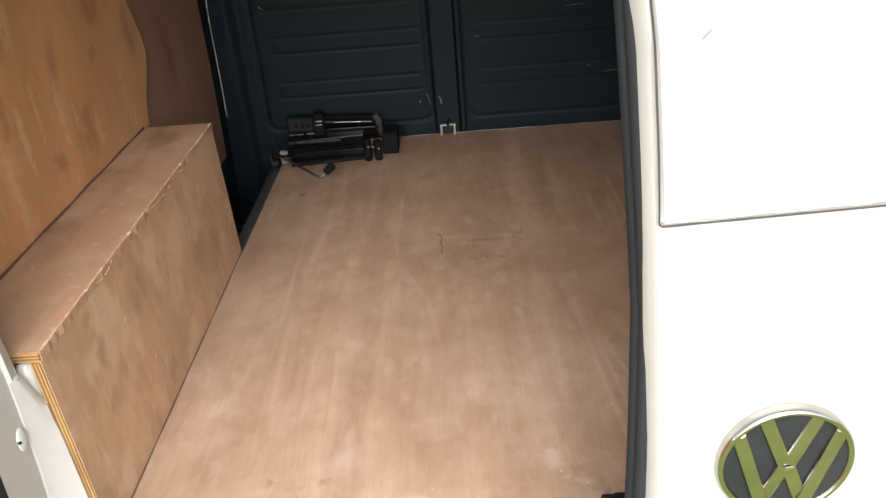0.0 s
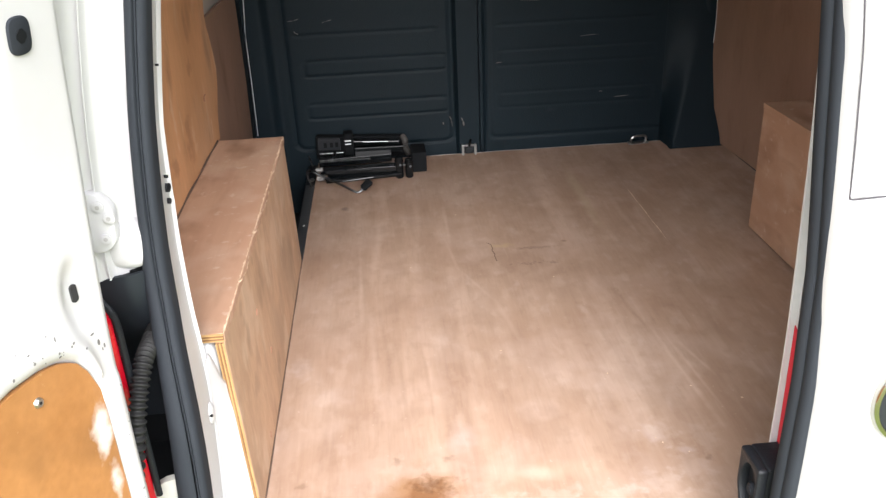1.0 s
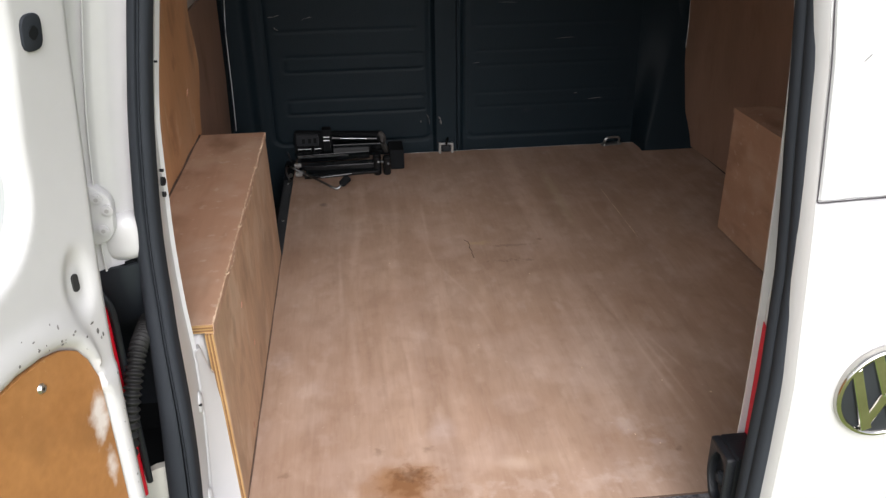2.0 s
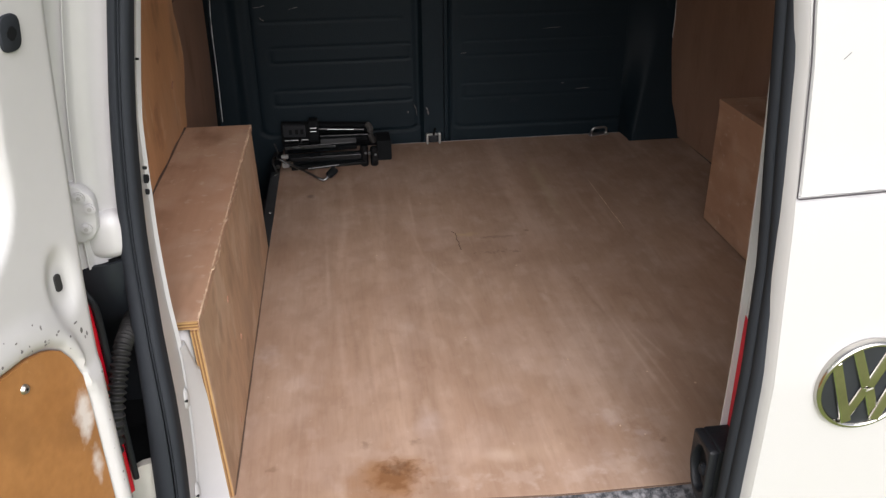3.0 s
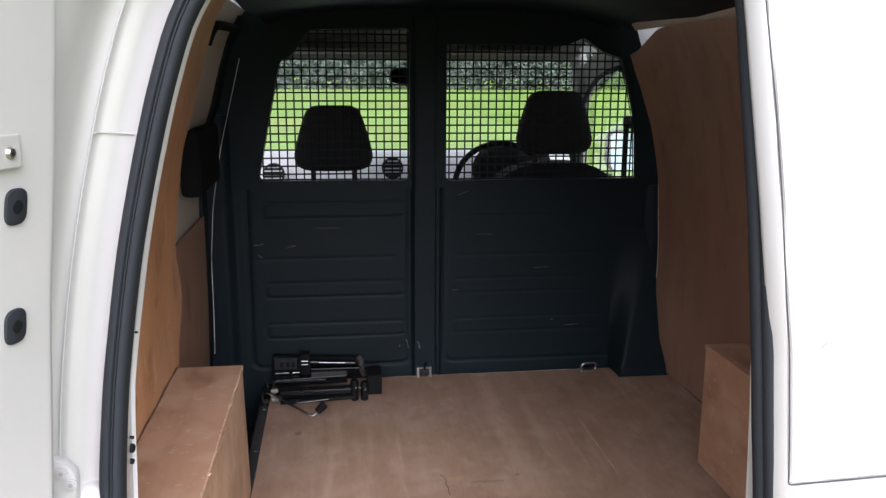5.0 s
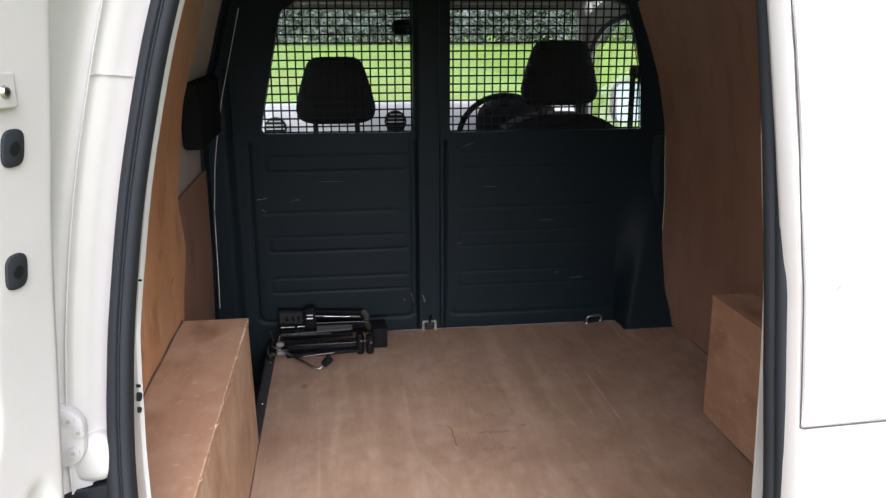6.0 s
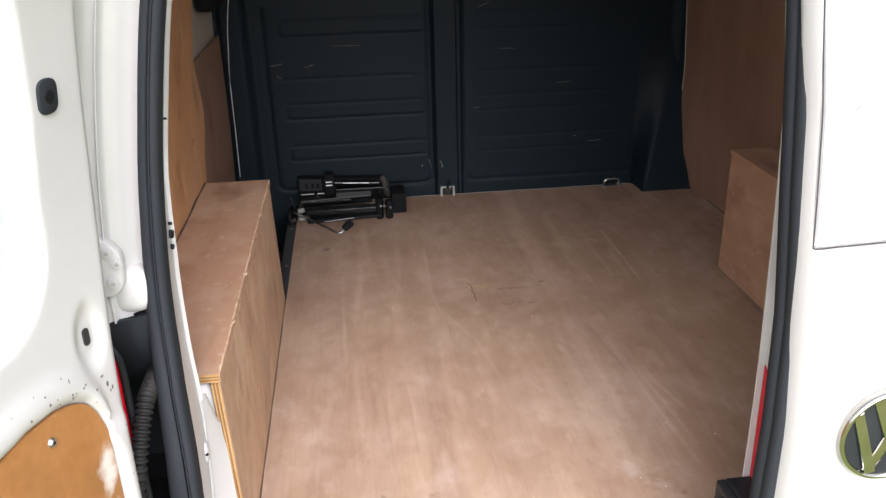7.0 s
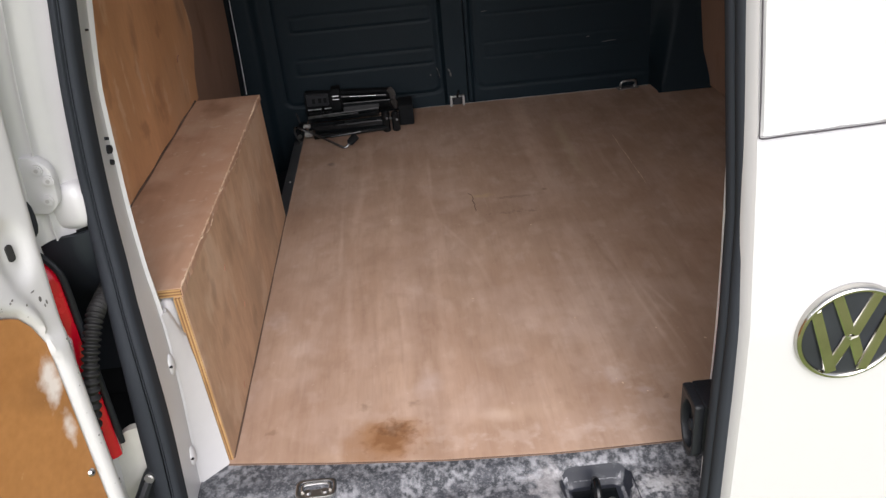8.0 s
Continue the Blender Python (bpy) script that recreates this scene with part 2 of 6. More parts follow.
for x0, y0, x1, y1, half, colour, top in (
        (0.215, 1.50, 0.207, 0.88, 0.020, (0.47, 0.38, 0.25), 0.5), (0.177, 0.49, 0.206, 0.08, 0.007, PALE, 0.55), (0.196, 0.46, 0.228, 0.12, 0.005, PALE, 0.4), (0.215, 0.40, 0.252, 0.25, 0.006, PALE, 0.45),
        (0.06, 0.40, 0.075, 0.06, 0.030, PALE, 0.18), (-0.345, 0.45, -0.330, 0.16, 0.006, DEEP, 0.3), (-0.300, 0.52, -0.285, 0.20, 0.005, DEEP, 0.28), (-0.255, 0.50, -0.245, 0.22, 0.006, DEEP, 0.22),
        (-0.425, 0.95, -0.415, 0.45, 0.007, PALE, 0.4), (-0.235, 0.20, -0.250, 0.10, 0.030, (0.56, 0.46, 0.42), 0.45), (-0.17, 0.06, -0.10, 0.035, 0.020, (0.56, 0.44, 0.36), 0.5),
        (0.150, 0.62, 0.185, 0.36, 0.008, DEEP, 0.45), (-0.19, 1.20, -0.194, 0.90, 0.007, PALE, 0.5), (-0.205, 0.95, -0.185, 0.75, 0.006, PALE, 0.3),
        (-0.192, 0.79, -0.118, 0.60, 0.006, PALE, 0.3), (-0.122, 0.63, -0.092, 0.42, 0.008, PALE, 0.25), (-0.366, 1.10, -0.396, 0.72, 0.014, PALE, 0.4),
        (-0.384, 0.66, -0.350, 0.26, 0.008, DEEP, 0.28), (-0.40, 0.62, -0.385, 0.20, 0.010, PALE, 0.35), (-0.22, 0.30, -0.20, 0.04, 0.020, PALE, 0.2),
        (-0.02, 0.55, 0.03, 0.20, 0.022, PALE, 0.16), (0.06, 1.40, 0.085, 0.95, 0.016, DEEP, 0.3), (-0.30, 1.35, -0.28, 0.95, 0.018, DEEP, 0.3),
        (-0.20, 0.045, 0.02, 0.050, 0.026, (0.54, 0.40, 0.29), 0.3), (-0.47, -0.0, -0.36, -0.02, 0.015, (0.50, 0.35, 0.23), 0.25),
        (0.28, 0.75, 0.31, 0.30, 0.02, DEEP, 0.25), (-0.54, 0.42, -0.50, 0.33, 0.03, (0.55, 0.43, 0.36), 0.2)):
    streak(PLY_FLOOR, x0, y0, x1, y1, half, colour, 0.75 * top)
mix_in(PLY_FLOOR, spot_mask(PLY_FLOOR, (-0.322, 0.012, 0.58), (0.078, 0.078, 0.5), 0.35, 24, 0.85), (0.28, 0.148, 0.07))
mix_in(PLY_FLOOR, spot_mask(PLY_FLOOR, (-0.310, 0.020, 0.58), (0.054, 0.044, 0.5), 0.7, 50, 0.75), (0.18, 0.08, 0.03))
mix_in(PLY_FLOOR, spot_mask(PLY_FLOOR, (-0.306, 0.036, 0.58), (0.030, 0.018, 0.5), 0.8, 90, 0.5), (0.10, 0.045, 0.018))
PLY_BOX = ply("plywood_box", (0.54, 0.35, 0.24), (0.42, 0.26, 0.17), GRAIN_Y, (0.18, 0.095, 0.055), (0.48, 0.33, 0.235), 4.0, smear=0.5, scuffs=0.5, fine=0.2)
mix_in(PLY_BOX, noise_mask(PLY_BOX, 8.0, 0.52, 0.66, (1, 0.6, 1), 83.0, detail=12, top=0.65), (0.23, 0.12, 0.07))
mix_in(PLY_BOX, noise_mask(PLY_BOX, 30.0, 0.64, 0.72, (1.4, 0.7, 1), 85.0, detail=8, top=0.5), (0.58, 0.42, 0.31))
mix_in(PLY_BOX, noise_mask(PLY_BOX, 5.0, 0.47, 0.58, (1, 0.7, 1), 113.0, detail=7, top=0.32), (0.34, 0.175, 0.105))
mix_in(PLY_BOX, noise_mask(PLY_BOX, 12.0, 0.50, 0.70, (1, 0.8, 1), 117.0, detail=9, top=0.35), (0.60, 0.46, 0.36))
mix_in(PLY_BOX, noise_mask(PLY_BOX, 45.0, 0.62, 0.72, (1, 1, 1), 119.0, detail=6, top=0.4), (0.62, 0.50, 0.41))
PLY_SIDE = ply("plywood_box_side", (0.56, 0.365, 0.235), (0.44, 0.275, 0.165), (5, 5, 1.6), (0.24, 0.145, 0.085), (0.58, 0.42, 0.29), 7.0, smear=0.6, scuffs=0.5, fine=0.45)
mix_in(PLY_SIDE, noise_mask(PLY_SIDE, 30.0, 0.50, 0.70, (1, 2.0, 0.28), 75.0, detail=8, top=0.15), (0.27, 0.165, 0.095))
mix_in(PLY_SIDE, noise_mask(PLY_SIDE, 4.5, 0.52, 0.66, (1, 1, 1), 77.0, detail=10, top=0.55), (0.33, 0.225, 0.145))
mix_in(PLY_SIDE, noise_mask(PLY_SIDE, 11.0, 0.54, 0.64, (1, 1.0, 0.8), 91.0, detail=12, top=0.5), (0.62, 0.46, 0.33))
mix_in(PLY_SIDE, noise_mask(PLY_SIDE, 22.0, 0.56, 0.74, (1, 1.6, 0.7), 93.0, detail=14, top=0.22), (0.21, 0.125, 0.075))
PLY_WALL = ply("plywood_wall", (0.71, 0.385, 0.195), (0.54, 0.28, 0.13), (3.0, 3.0, 1.0), (0.22, 0.105, 0.048), (0.56, 0.36, 0.23), 11.0, smear=0.7, scuffs=0.6, fine=0.3)
mix_in(PLY_WALL, noise_mask(PLY_WALL, 2.4, 0.50, 0.66, (1, 1, 0.6), 41.0, detail=9, top=0.6), (0.29, 0.135, 0.058))
# Darker copy of the wall plywood; the right side's shade is in its colour.
PLY_DARK = ply("plywood_dark_shaded", (0.355, 0.222, 0.157), (0.265, 0.164, 0.115), (3.5, 3.5, 0.7), (0.15, 0.07, 0.04), (0.40, 0.235, 0.15), 18.0, smear=0.5, scuffs=0.45, fine=0.25)
PLY_DOOR = ply("plywood_door", (0.43, 0.20, 0.065), (0.31, 0.135, 0.04), (3, 3, 3), (0.20, 0.09, 0.03), (0.46, 0.26, 0.12), 15.0, smear=0.6)
mix_in(PLY_DOOR, spot_mask(PLY_DOOR, (0.0, -0.005, 0.955), (0.2, 0.016, 0.045), 0.5, 40, 0.85), (0.75, 0.70, 0.66))
mix_in(PLY_DOOR, spot_mask(PLY_DOOR, (0.0, -0.004, 0.885), (0.2, 0.010, 0.030), 0.5, 50, 0.7), (0.75, 0.70, 0.66))
mix_in(PLY_WALL, noise_mask(PLY_WALL, 6.0, 0.60, 0.68, (1, 2.2, 0.5), 61.0, detail=7, top=0.55), (0.68, 0.45, 0.28))
mix_in(PLY_SIDE, noise_mask(PLY_SIDE, 16.0, 0.60, 0.74, (1, 1.1, 0.7), 71.0, detail=8, top=0.2), (0.20, 0.12, 0.07))
for y, z, ry, rz, top in ((0.158, 0.814, 0.018, 0.040, 0.75), (0.357, 0.625, 0.026, 0.030, 0.7), (0.147, 0.726, 0.030, 0.022, 0.6), (0.196, 0.745, 0.020, 0.030, 0.6), (0.291, 0.875, 0.012, 0.016, 0.6),
                          (0.50, 0.875, 0.030, 0.012, 0.5), (0.145, 0.868, 0.020, 0.012, 0.6), (0.43, 0.78, 0.035, 0.050, 0.45), (0.62, 0.72, 0.040, 0.060, 0.4), (0.25, 0.70, 0.014, 0.045, 0.4)):
    mix_in(PLY_SIDE, spot_mask(PLY_SIDE, (-0.576, y, z), (0.5, ry, rz), 0.6, 38, top * 0.6), (0.24, 0.16, 0.10))
for y, z, ry, rz, top in ((0.41, 1.05, 0.010, 0.085, 0.5), (0.47, 1.08, 0.007, 0.060, 0.4), (0.55, 1.06, 0.012, 0.075, 0.5), (0.60, 1.03, 0.008, 0.050, 0.35), (0.34, 0.99, 0.014, 0.090, 0.45), (0.24, 1.10, 0.010, 0.10, 0.4),
                          (0.16, 1.02, 0.016, 0.11, 0.4), (0.44, 1.24, 0.010, 0.09, 0.35), (0.68, 0.97, 0.020, 0.035, 0.35), (0.86, 0.935, 0.012, 0.030, 0.5), (0.30, 1.20, 0.020, 0.06, 0.3)):
    mix_in(PLY_WALL, spot_mask(PLY_WALL, (-0.727, y, z), (0.5, ry, rz), 0.8, 45, top), (0.74, 0.52, 0.34))
for y, z, ry, rz in ((0.74, 1.11, 0.022, 0.022), (0.64, 0.99, 0.03, 0.05), (0.50, 0.97, 0.04, 0.03), (0.36, 1.12, 0.03, 0.06), (0.20, 0.94, 0.05, 0.04)):
    mix_in(PLY_WALL, spot_mask(PLY_WALL, (-0.727, y, z), (0.5, ry, rz), 0.8, 30, 0.45), (0.30, 0.14, 0.065))
RED_PENCIL = mat("red_pencil", (0.42, 0.20, 0.13), (0.40, 0.21, 0.14), 0.8, scale=60)
EDGE_RAW = mat("raw_splintered_edge", (0.72, 0.56, 0.40), (0.46, 0.32, 0.21), 0.8, scale=60, bump=0.5, fine=0.5)
SCUFF = mat("scuffed_grey", (0.17, 0.155, 0.145), (0.085, 0.082, 0.08), 0.7, scale=90)
SEAM = mat("grey_seam", (0.045, 0.040, 0.045), (0.03, 0.028, 0.03), 0.7, scale=30)
SEALANT = mat("grey_joint_sealant", (0.40, 0.39, 0.38), (0.33, 0.32, 0.31), 0.6, scale=30)
EDGE_PALE = mat("ply_edge_pale", (0.52, 0.33, 0.14), (0.40, 0.23, 0.09), 0.7, scale=20, bump=0.3)
EDGE_DARK = mat("ply_edge_dark", (0.26, 0.13, 0.05), (0.17, 0.08, 0.03), 0.7, scale=20, bump=0.3)
# Also colours the dark lines drawn for gaps.
GOUGE = mat("dirty_gouge_and_gap", (0.15, 0.095, 0.065), (0.09, 0.058, 0.04), 0.9, scale=30)
# Same white paint twice; JAMB is lighter to lift faces that get less light.
PAINT = mat("white_paint", (0.440, 0.440, 0.438), (0.428, 0.428, 0.426), 0.28, scale=1.5, coat=0.6, fine=0.1, rough_var=0.02)
JAMB = mat("white_paint_inner", (0.565, 0.562, 0.562), (0.505, 0.502, 0.502), 0.38, scale=3, coat=0.2, fine=0.15)
mix_in(JAMB, noise_mask(JAMB, 14.0, 0.66, 0.76, (1, 1, 0.6), 2.0, top=0.35), (0.42, 0.40, 0.36))
BODY_CREAM = mat("cream_white_body", (0.60, 0.60, 0.54), (0.52, 0.52, 0.47), 0.4, scale=5, coat=0.2)
PINK_LENS = mat("pink_clear_lens", (0.62, 0.36, 0.36), (0.55, 0.30, 0.30), 0.2, scale=20, coat=0.5)
BLANK = mat("grey_white_panel", (0.66, 0.69, 0.70), (0.60, 0.63, 0.64), 0.3, scale=2, coat=0.3)
RUBBER = mat("black_rubber", (0.025, 0.029, 0.035), (0.018, 0.021, 0.026), 0.75, scale=10, stretch=(1, 1, 0.3), bump=0.2, rough_var=0.12, spec=0.2)
PLASTIC = mat("black_plastic", (0.013, 0.015, 0.018), (0.008, 0.009, 0.011), 0.5, spec=0.3, scale=8, bump=0.3, bump_scale=300)
BULK = mat("blue_black_bulkhead", (0.0080, 0.0158, 0.0215), (0.0064, 0.0128, 0.0175), 0.55, spec=0.15, scale=4, bump=0.25, bump_scale=250, rough_var=0.08)
mix_in(BULK, noise_mask(BULK, 7.0, 0.68, 0.80, (1, 1, 2.5), 5.0, top=0.4), (0.030, 0.035, 0.040))
SILL = mat("scuffed_sill_plastic", (0.050, 0.055, 0.062), (0.022, 0.025, 0.030), 0.6, scale=14, bump=0.7, bump_scale=160, fine=0.5)
mix_in(SILL, noise_mask(SILL, 90.0, 0.44, 0.62, (1, 0.8, 1), 8.0, detail=15, top=0.8), (0.27, 0.275, 0.29))
mix_in(SILL, noise_mask(SILL, 34.0, 0.52, 0.64, (1, 1, 1), 13.0, detail=14, top=0.75), (0.035, 0.038, 0.046))
mix_in(SILL, noise_mask(SILL, 9.0, 0.50, 0.68, (1, 1.6, 1), 15.0, detail=10, top=0.6), (0.030, 0.033, 0.039))
mix_in(SILL, noise_mask(SILL, 260.0, 0.50, 0.66, (1, 1, 1), 3.0, detail=5, top=0.28), (0.34, 0.34, 0.35))
mix_in(SILL, spot_mask(SILL, (0.085, -0.130, 0.565), (0.045, 0.022, 0.3), 0.9, 120, 0.55), (0.42, 0.42, 0.42))
mix_in(SILL, spot_mask(SILL, (-0.075, -0.110, 0.565), (0.035, 0.045, 0.3), 0.7, 70, 0.6), (0.34, 0.33, 0.33))
TRAY = mat("smooth_recess_plastic", (0.020, 0.023, 0.031), (0.014, 0.016, 0.022), 0.38, scale=20, bump=0.15)
mix_in(TRAY, noise_mask(TRAY, 60.0, 0.56, 0.72, (1, 1, 1), 4.0, detail=10, top=0.5), (0.13, 0.135, 0.14))
STEEL = mat("galvanised_steel", (0.55, 0.55, 0.54), (0.38, 0.38, 0.37), 0.35, 1.0, scale=18, bump=0.2)
TARNISH = mat("tarnished_steel", (0.17, 0.165, 0.155), (0.09, 0.088, 0.084), 0.45, 0.8, scale=40)
CHROME = mat("chrome", (0.55, 0.54, 0.50), (0.42, 0.41, 0.38), 0.13, 1.0, scale=30, bump=0.06, bump_scale=45, rough_var=0.05)
DARKMETAL = mat("black_enamelled_steel", (0.006, 0.007, 0.008), (0.004, 0.005, 0.006), 0.16, scale=12, bump=0.06, spec=0.3)
RED = mat("red_reflective", (0.58, 0.010, 0.030), (0.50, 0.008, 0.024), 0.55, scale=30, spec=0.25)
LENS = mat("red_lamp_lens", (0.56, 0.005, 0.020), (0.42, 0.004, 0.015), 0.25, scale=30, coat=0.15)
BADGE_IN = mat("dark_badge_ground", (0.012, 0.015, 0.020), (0.008, 0.010, 0.014), 0.55, scale=30)
BEIGE = mat("beige_inner_metal", (0.56, 0.52, 0.45), (0.48, 0.44, 0.38), 0.5, scale=4, bump=0.1)
DASH = mat("pale_grey_dashboard", (0.70, 0.73, 0.75), (0.62, 0.645, 0.66), 0.55, scale=8, bump=0.3, bump_scale=300)
FABRIC = mat("charcoal_seat_fabric", (0.028, 0.030, 0.034), (0.018, 0.019, 0.022), 0.9, scale=20, bump=0.5, bump_scale=400, spec=0.2)
LINER = mat("grey_headliner", (0.31, 0.31, 0.30), (0.26, 0.26, 0.255), 0.9, scale=10, bump=0.3, bump_scale=200)
GRASS = mat("meadow_grass", (0.175, 0.290, 0.062), (0.125, 0.215, 0.045), 0.9, scale=0.25, bump=0.6, bump_scale=8, fine=0.4, spec=0.1)
mix_in(GRASS, noise_mask(GRASS, 0.06, 0.52, 0.66, (1, 1, 1), 2.0, top=0.6), (0.20, 0.20, 0.065))
mix_in(GRASS, spot_mask(GRASS, (0, -4, 0), (14, 12, 5), 0.5, 0.4, 0.9), (0.185, 0.190, 0.075))
# Greens are greyed so that windscreen haze is in the leaf colour.
LEAF = mat("hedge_leaves", (0.085, 0.112, 0.090), (0.062, 0.085, 0.070), 0.8, scale=0.6, fine=0.5, bump_scale=4, spec=0.2)
BARK = mat("bark", (0.10, 0.08, 0.06), (0.06, 0.05, 0.04), 0.9, scale=3, bump=0.6, bump_scale=20)
SLEEVE = mat("ribbed_sleeve_rubber", (0.020, 0.020, 0.020), (0.012, 0.012, 0.012), 0.55, scale=20, spec=0.3)
TYRE = mat("tyre_rubber", (0.022, 0.022, 0.022), (0.016, 0.016, 0.016), 0.8, scale=12, bump=0.4)
ZINC = mat("zinc_plate", (0.50, 0.50, 0.48), (0.42, 0.42, 0.40), 0.4, 0.2, scale=30)
SOFTBLACK = mat("soft_black_trim", (0.010, 0.011, 0.012), (0.007, 0.008, 0.009), 0.9, scale=20, spec=0.12, rough_var=0.05)
MIRROR_BLUE = mat("mirror_glass", (0.11, 0.155, 0.155), (0.09, 0.13, 0.13), 0.08, 1.0, rough_var=0.0)
GLASS = bpy.data.materials.new("clear_glass")
GLASS.use_nodes = True
gp = GLASS.node_tree.nodes["Principled BSDF"]
gp.inputs["Base Color"].default_value = (0.96, 0.98, 0.97, 1)
gp.inputs["Transmission Weight"].default_value = 1.0
gp.inputs["Roughness"].default_value = 0.0
gp.inputs["IOR"].default_value = 1.45


# ---- shapes ----
def part(name, bm, material, parent=None, label="", smooth=False):
    """One mesh object out of a bmesh, under a thing or a part."""
    me = bpy.data.meshes.new(name)
    bmesh.ops.recalc_face_normals(bm, faces=bm.faces)
    bm.to_mesh(me)
    bm.free()
    me.materials.append(material)
    if smooth:
        me.shade_smooth()
        me.set_sharp_from_angle(angle=radians(smooth if smooth is not True else 35))
    ob = new(name, me)
    if parent is not None:
        ob.parent = parent
    if label:
        ob["label"] = label
    return ob


def thing(name, label, category, group="", kind=""):
    return tagged(new(name), label, category, group, kind)


def box(x0, x1, y0, y1, z0, z1, bevel=0.0, seg=2):
    bm = bmesh.new()
    bmesh.ops.create_cube(bm, size=1.0)
    for v in bm.verts:
        v.co = (x0 + (v.co.x + 0.5) * (x1 - x0), y0 + (v.co.y + 0.5) * (y1 - y0), z0 + (v.co.z + 0.5) * (z1 - z0))
    if bevel:
        bmesh.ops.bevel(bm, geom=bm.edges[:], offset=bevel, segments=seg, affect="EDGES", profile=0.6)
    return bm


def rod(p0, p1, r, seg=16, r1=None, bevel=0.0):
    p0, p1 = Vector(p0), Vector(p1)
    d = p1 - p0
    bm = bmesh.new()
    bmesh.ops.create_cone(bm, cap_ends=True, segments=seg, radius1=r, radius2=r if r1 is None else r1, depth=d.length)
    if bevel:
        ends = [e for e in bm.edges if abs(e.verts[0].co.z - e.verts[1].co.z) < 1e-6]
        bmesh.ops.bevel(bm, geom=ends, offset=bevel, segments=2, affect="EDGES")
    bmesh.ops.transform(bm, verts=bm.verts, matrix=Matrix.Translation((p0 + p1) / 2) @ d.to_track_quat("Z", "Y").to_matrix().to_4x4())
    return bm


def add(bm, other):
    """Join a second bmesh into the first."""
    me = bpy.data.meshes.new("join")
    other.to_mesh(me)
    other.free()
    bm.from_mesh(me)
    bpy.data.meshes.remove(me)
    return bm


def spline(pts, steps=8):
    """Points on a smooth line through the given ones."""
    pts = [Vector(p) for p in pts]
    if len(pts) < 3:
        return pts
    out = []
    for i in range(len(pts) - 1):
        a, b = pts[max(i - 1, 0)], pts[i]
        c, d = pts[i + 1], pts[min(i + 2, len(pts) - 1)]
        for k in range(steps):
            t = k / steps
            out.append(0.5 * ((2 * b) + (c - a) * t + (2 * a - 5 * b + 4 * c - d) * t * t + (3 * b - a - 3 * c + d) * t ** 3))
    return out + [pts[-1]]


def tube(pts, r, seg=12, steps=8, radius=None):
    """A round bar along a smooth line; radius(s) may vary it along the line."""
    line = spline(pts, steps)
    bm = bmesh.new()
    rings, up = [], Vector((0, 0, 1))
    for i, p in enumerate(line):
        d = (line[min(i + 1, len(line) - 1)] - line[max(i - 1, 0)]).normalized()
        side = d.cross(up)
        side = d.cross(Vector((1, 0, 0))) if side.length < 0.05 else side
        side.normalize()
        over = side.cross(d)
        rr = radius(i / (len(line) - 1)) if radius else r
        rings.append([bm.verts.new(p + rr * (math.cos(a) * side + math.sin(a) * over)) for a in (2 * math.pi * k / seg for k in range(seg))])
    for a, b in zip(rings, rings[1:]):
        for k in range(seg):
            bm.faces.new((a[k], a[(k + 1) % seg], b[(k + 1) % seg], b[k]))
    bm.faces.new(rings[0])
    bm.faces.new(rings[-1])
    return bm


def sheet(us, vs, place, thick=None):
    """A pressed sheet: place(u, v) gives each point; thick is the offset of its back."""
    bm = bmesh.new()
    grid = [[bm.verts.new(place(u, v)) for v in vs] for u in us]
    for a, b in zip(grid, grid[1:]):
        for k in range(len(vs) - 1):
            bm.faces.new((a[k], a[k + 1], b[k + 1], b[k]))
    if thick is not None:
        off = Vector(thick)
        deep = [[bm.verts.new(v.co + off) for v in g] for g in grid]
        for a, b in zip(deep, deep[1:]):
            for k in range(len(vs) - 1):
                bm.faces.new((a[k], b[k], b[k + 1], a[k + 1]))
        rim = [g[0] for g in grid] + grid[-1][1:] + [g[-1] for g in grid[-2::-1]] + grid[0][-2:0:-1]
        low = [g[0] for g in deep] + deep[-1][1:] + [g[-1] for g in deep[-2::-1]] + deep[0][-2:0:-1]
        for k in range(len(rim)):
            j = (k + 1) % len(rim)
            bm.faces.new((rim[k], rim[j], low[j], low[k]))
    return bm


def span(a, b, n):
    return [a + (b - a) * k / n for k in range(n + 1)]


def step(a, b, x):
    t = min(1.0, max(0.0, (x - a) / (b - a)))
    return t * t * (3 - 2 * t)


def along(table, x):
    """A value on the line through rows of (x, value)."""
    return float(np.interp(x, [r[0] for r in table], [r[1] for r in table]))


def lean_by(y, z):
    """How far the left box's side has moved out at its foot."""
    return (0.0105 - 0.004 * y) * (0.89 - z) / 0.31


def lean(bm):
    for v in bm.verts:
        v.co.x += lean_by(v.co.y, v.co.z)
    return bm


def rounded(pts, r, seg=5):
    """A closed outline with its corners rounded; r is one radius, or one for each corner."""
    out, n = [], len(pts)
    for i, p in enumerate(pts):
        p, a, b = Vector(p), Vector(pts[i - 1]), Vector(pts[(i + 1) % n])
        rr = r if isinstance(r, (int, float)) else r[i]
        rr = min(rr, (a - p).length * 0.49, (b - p).length * 0.49)
        if rr <= 1e-5:
            out.append(p)
            continue
        s, e = p + (a - p).normalized() * rr, p + (b - p).normalized() * rr
        for k in range(seg + 1):
            t = k / seg
            out.append((1 - t) ** 2 * s + 2 * t * (1 - t) * p + t * t * e)
    return out


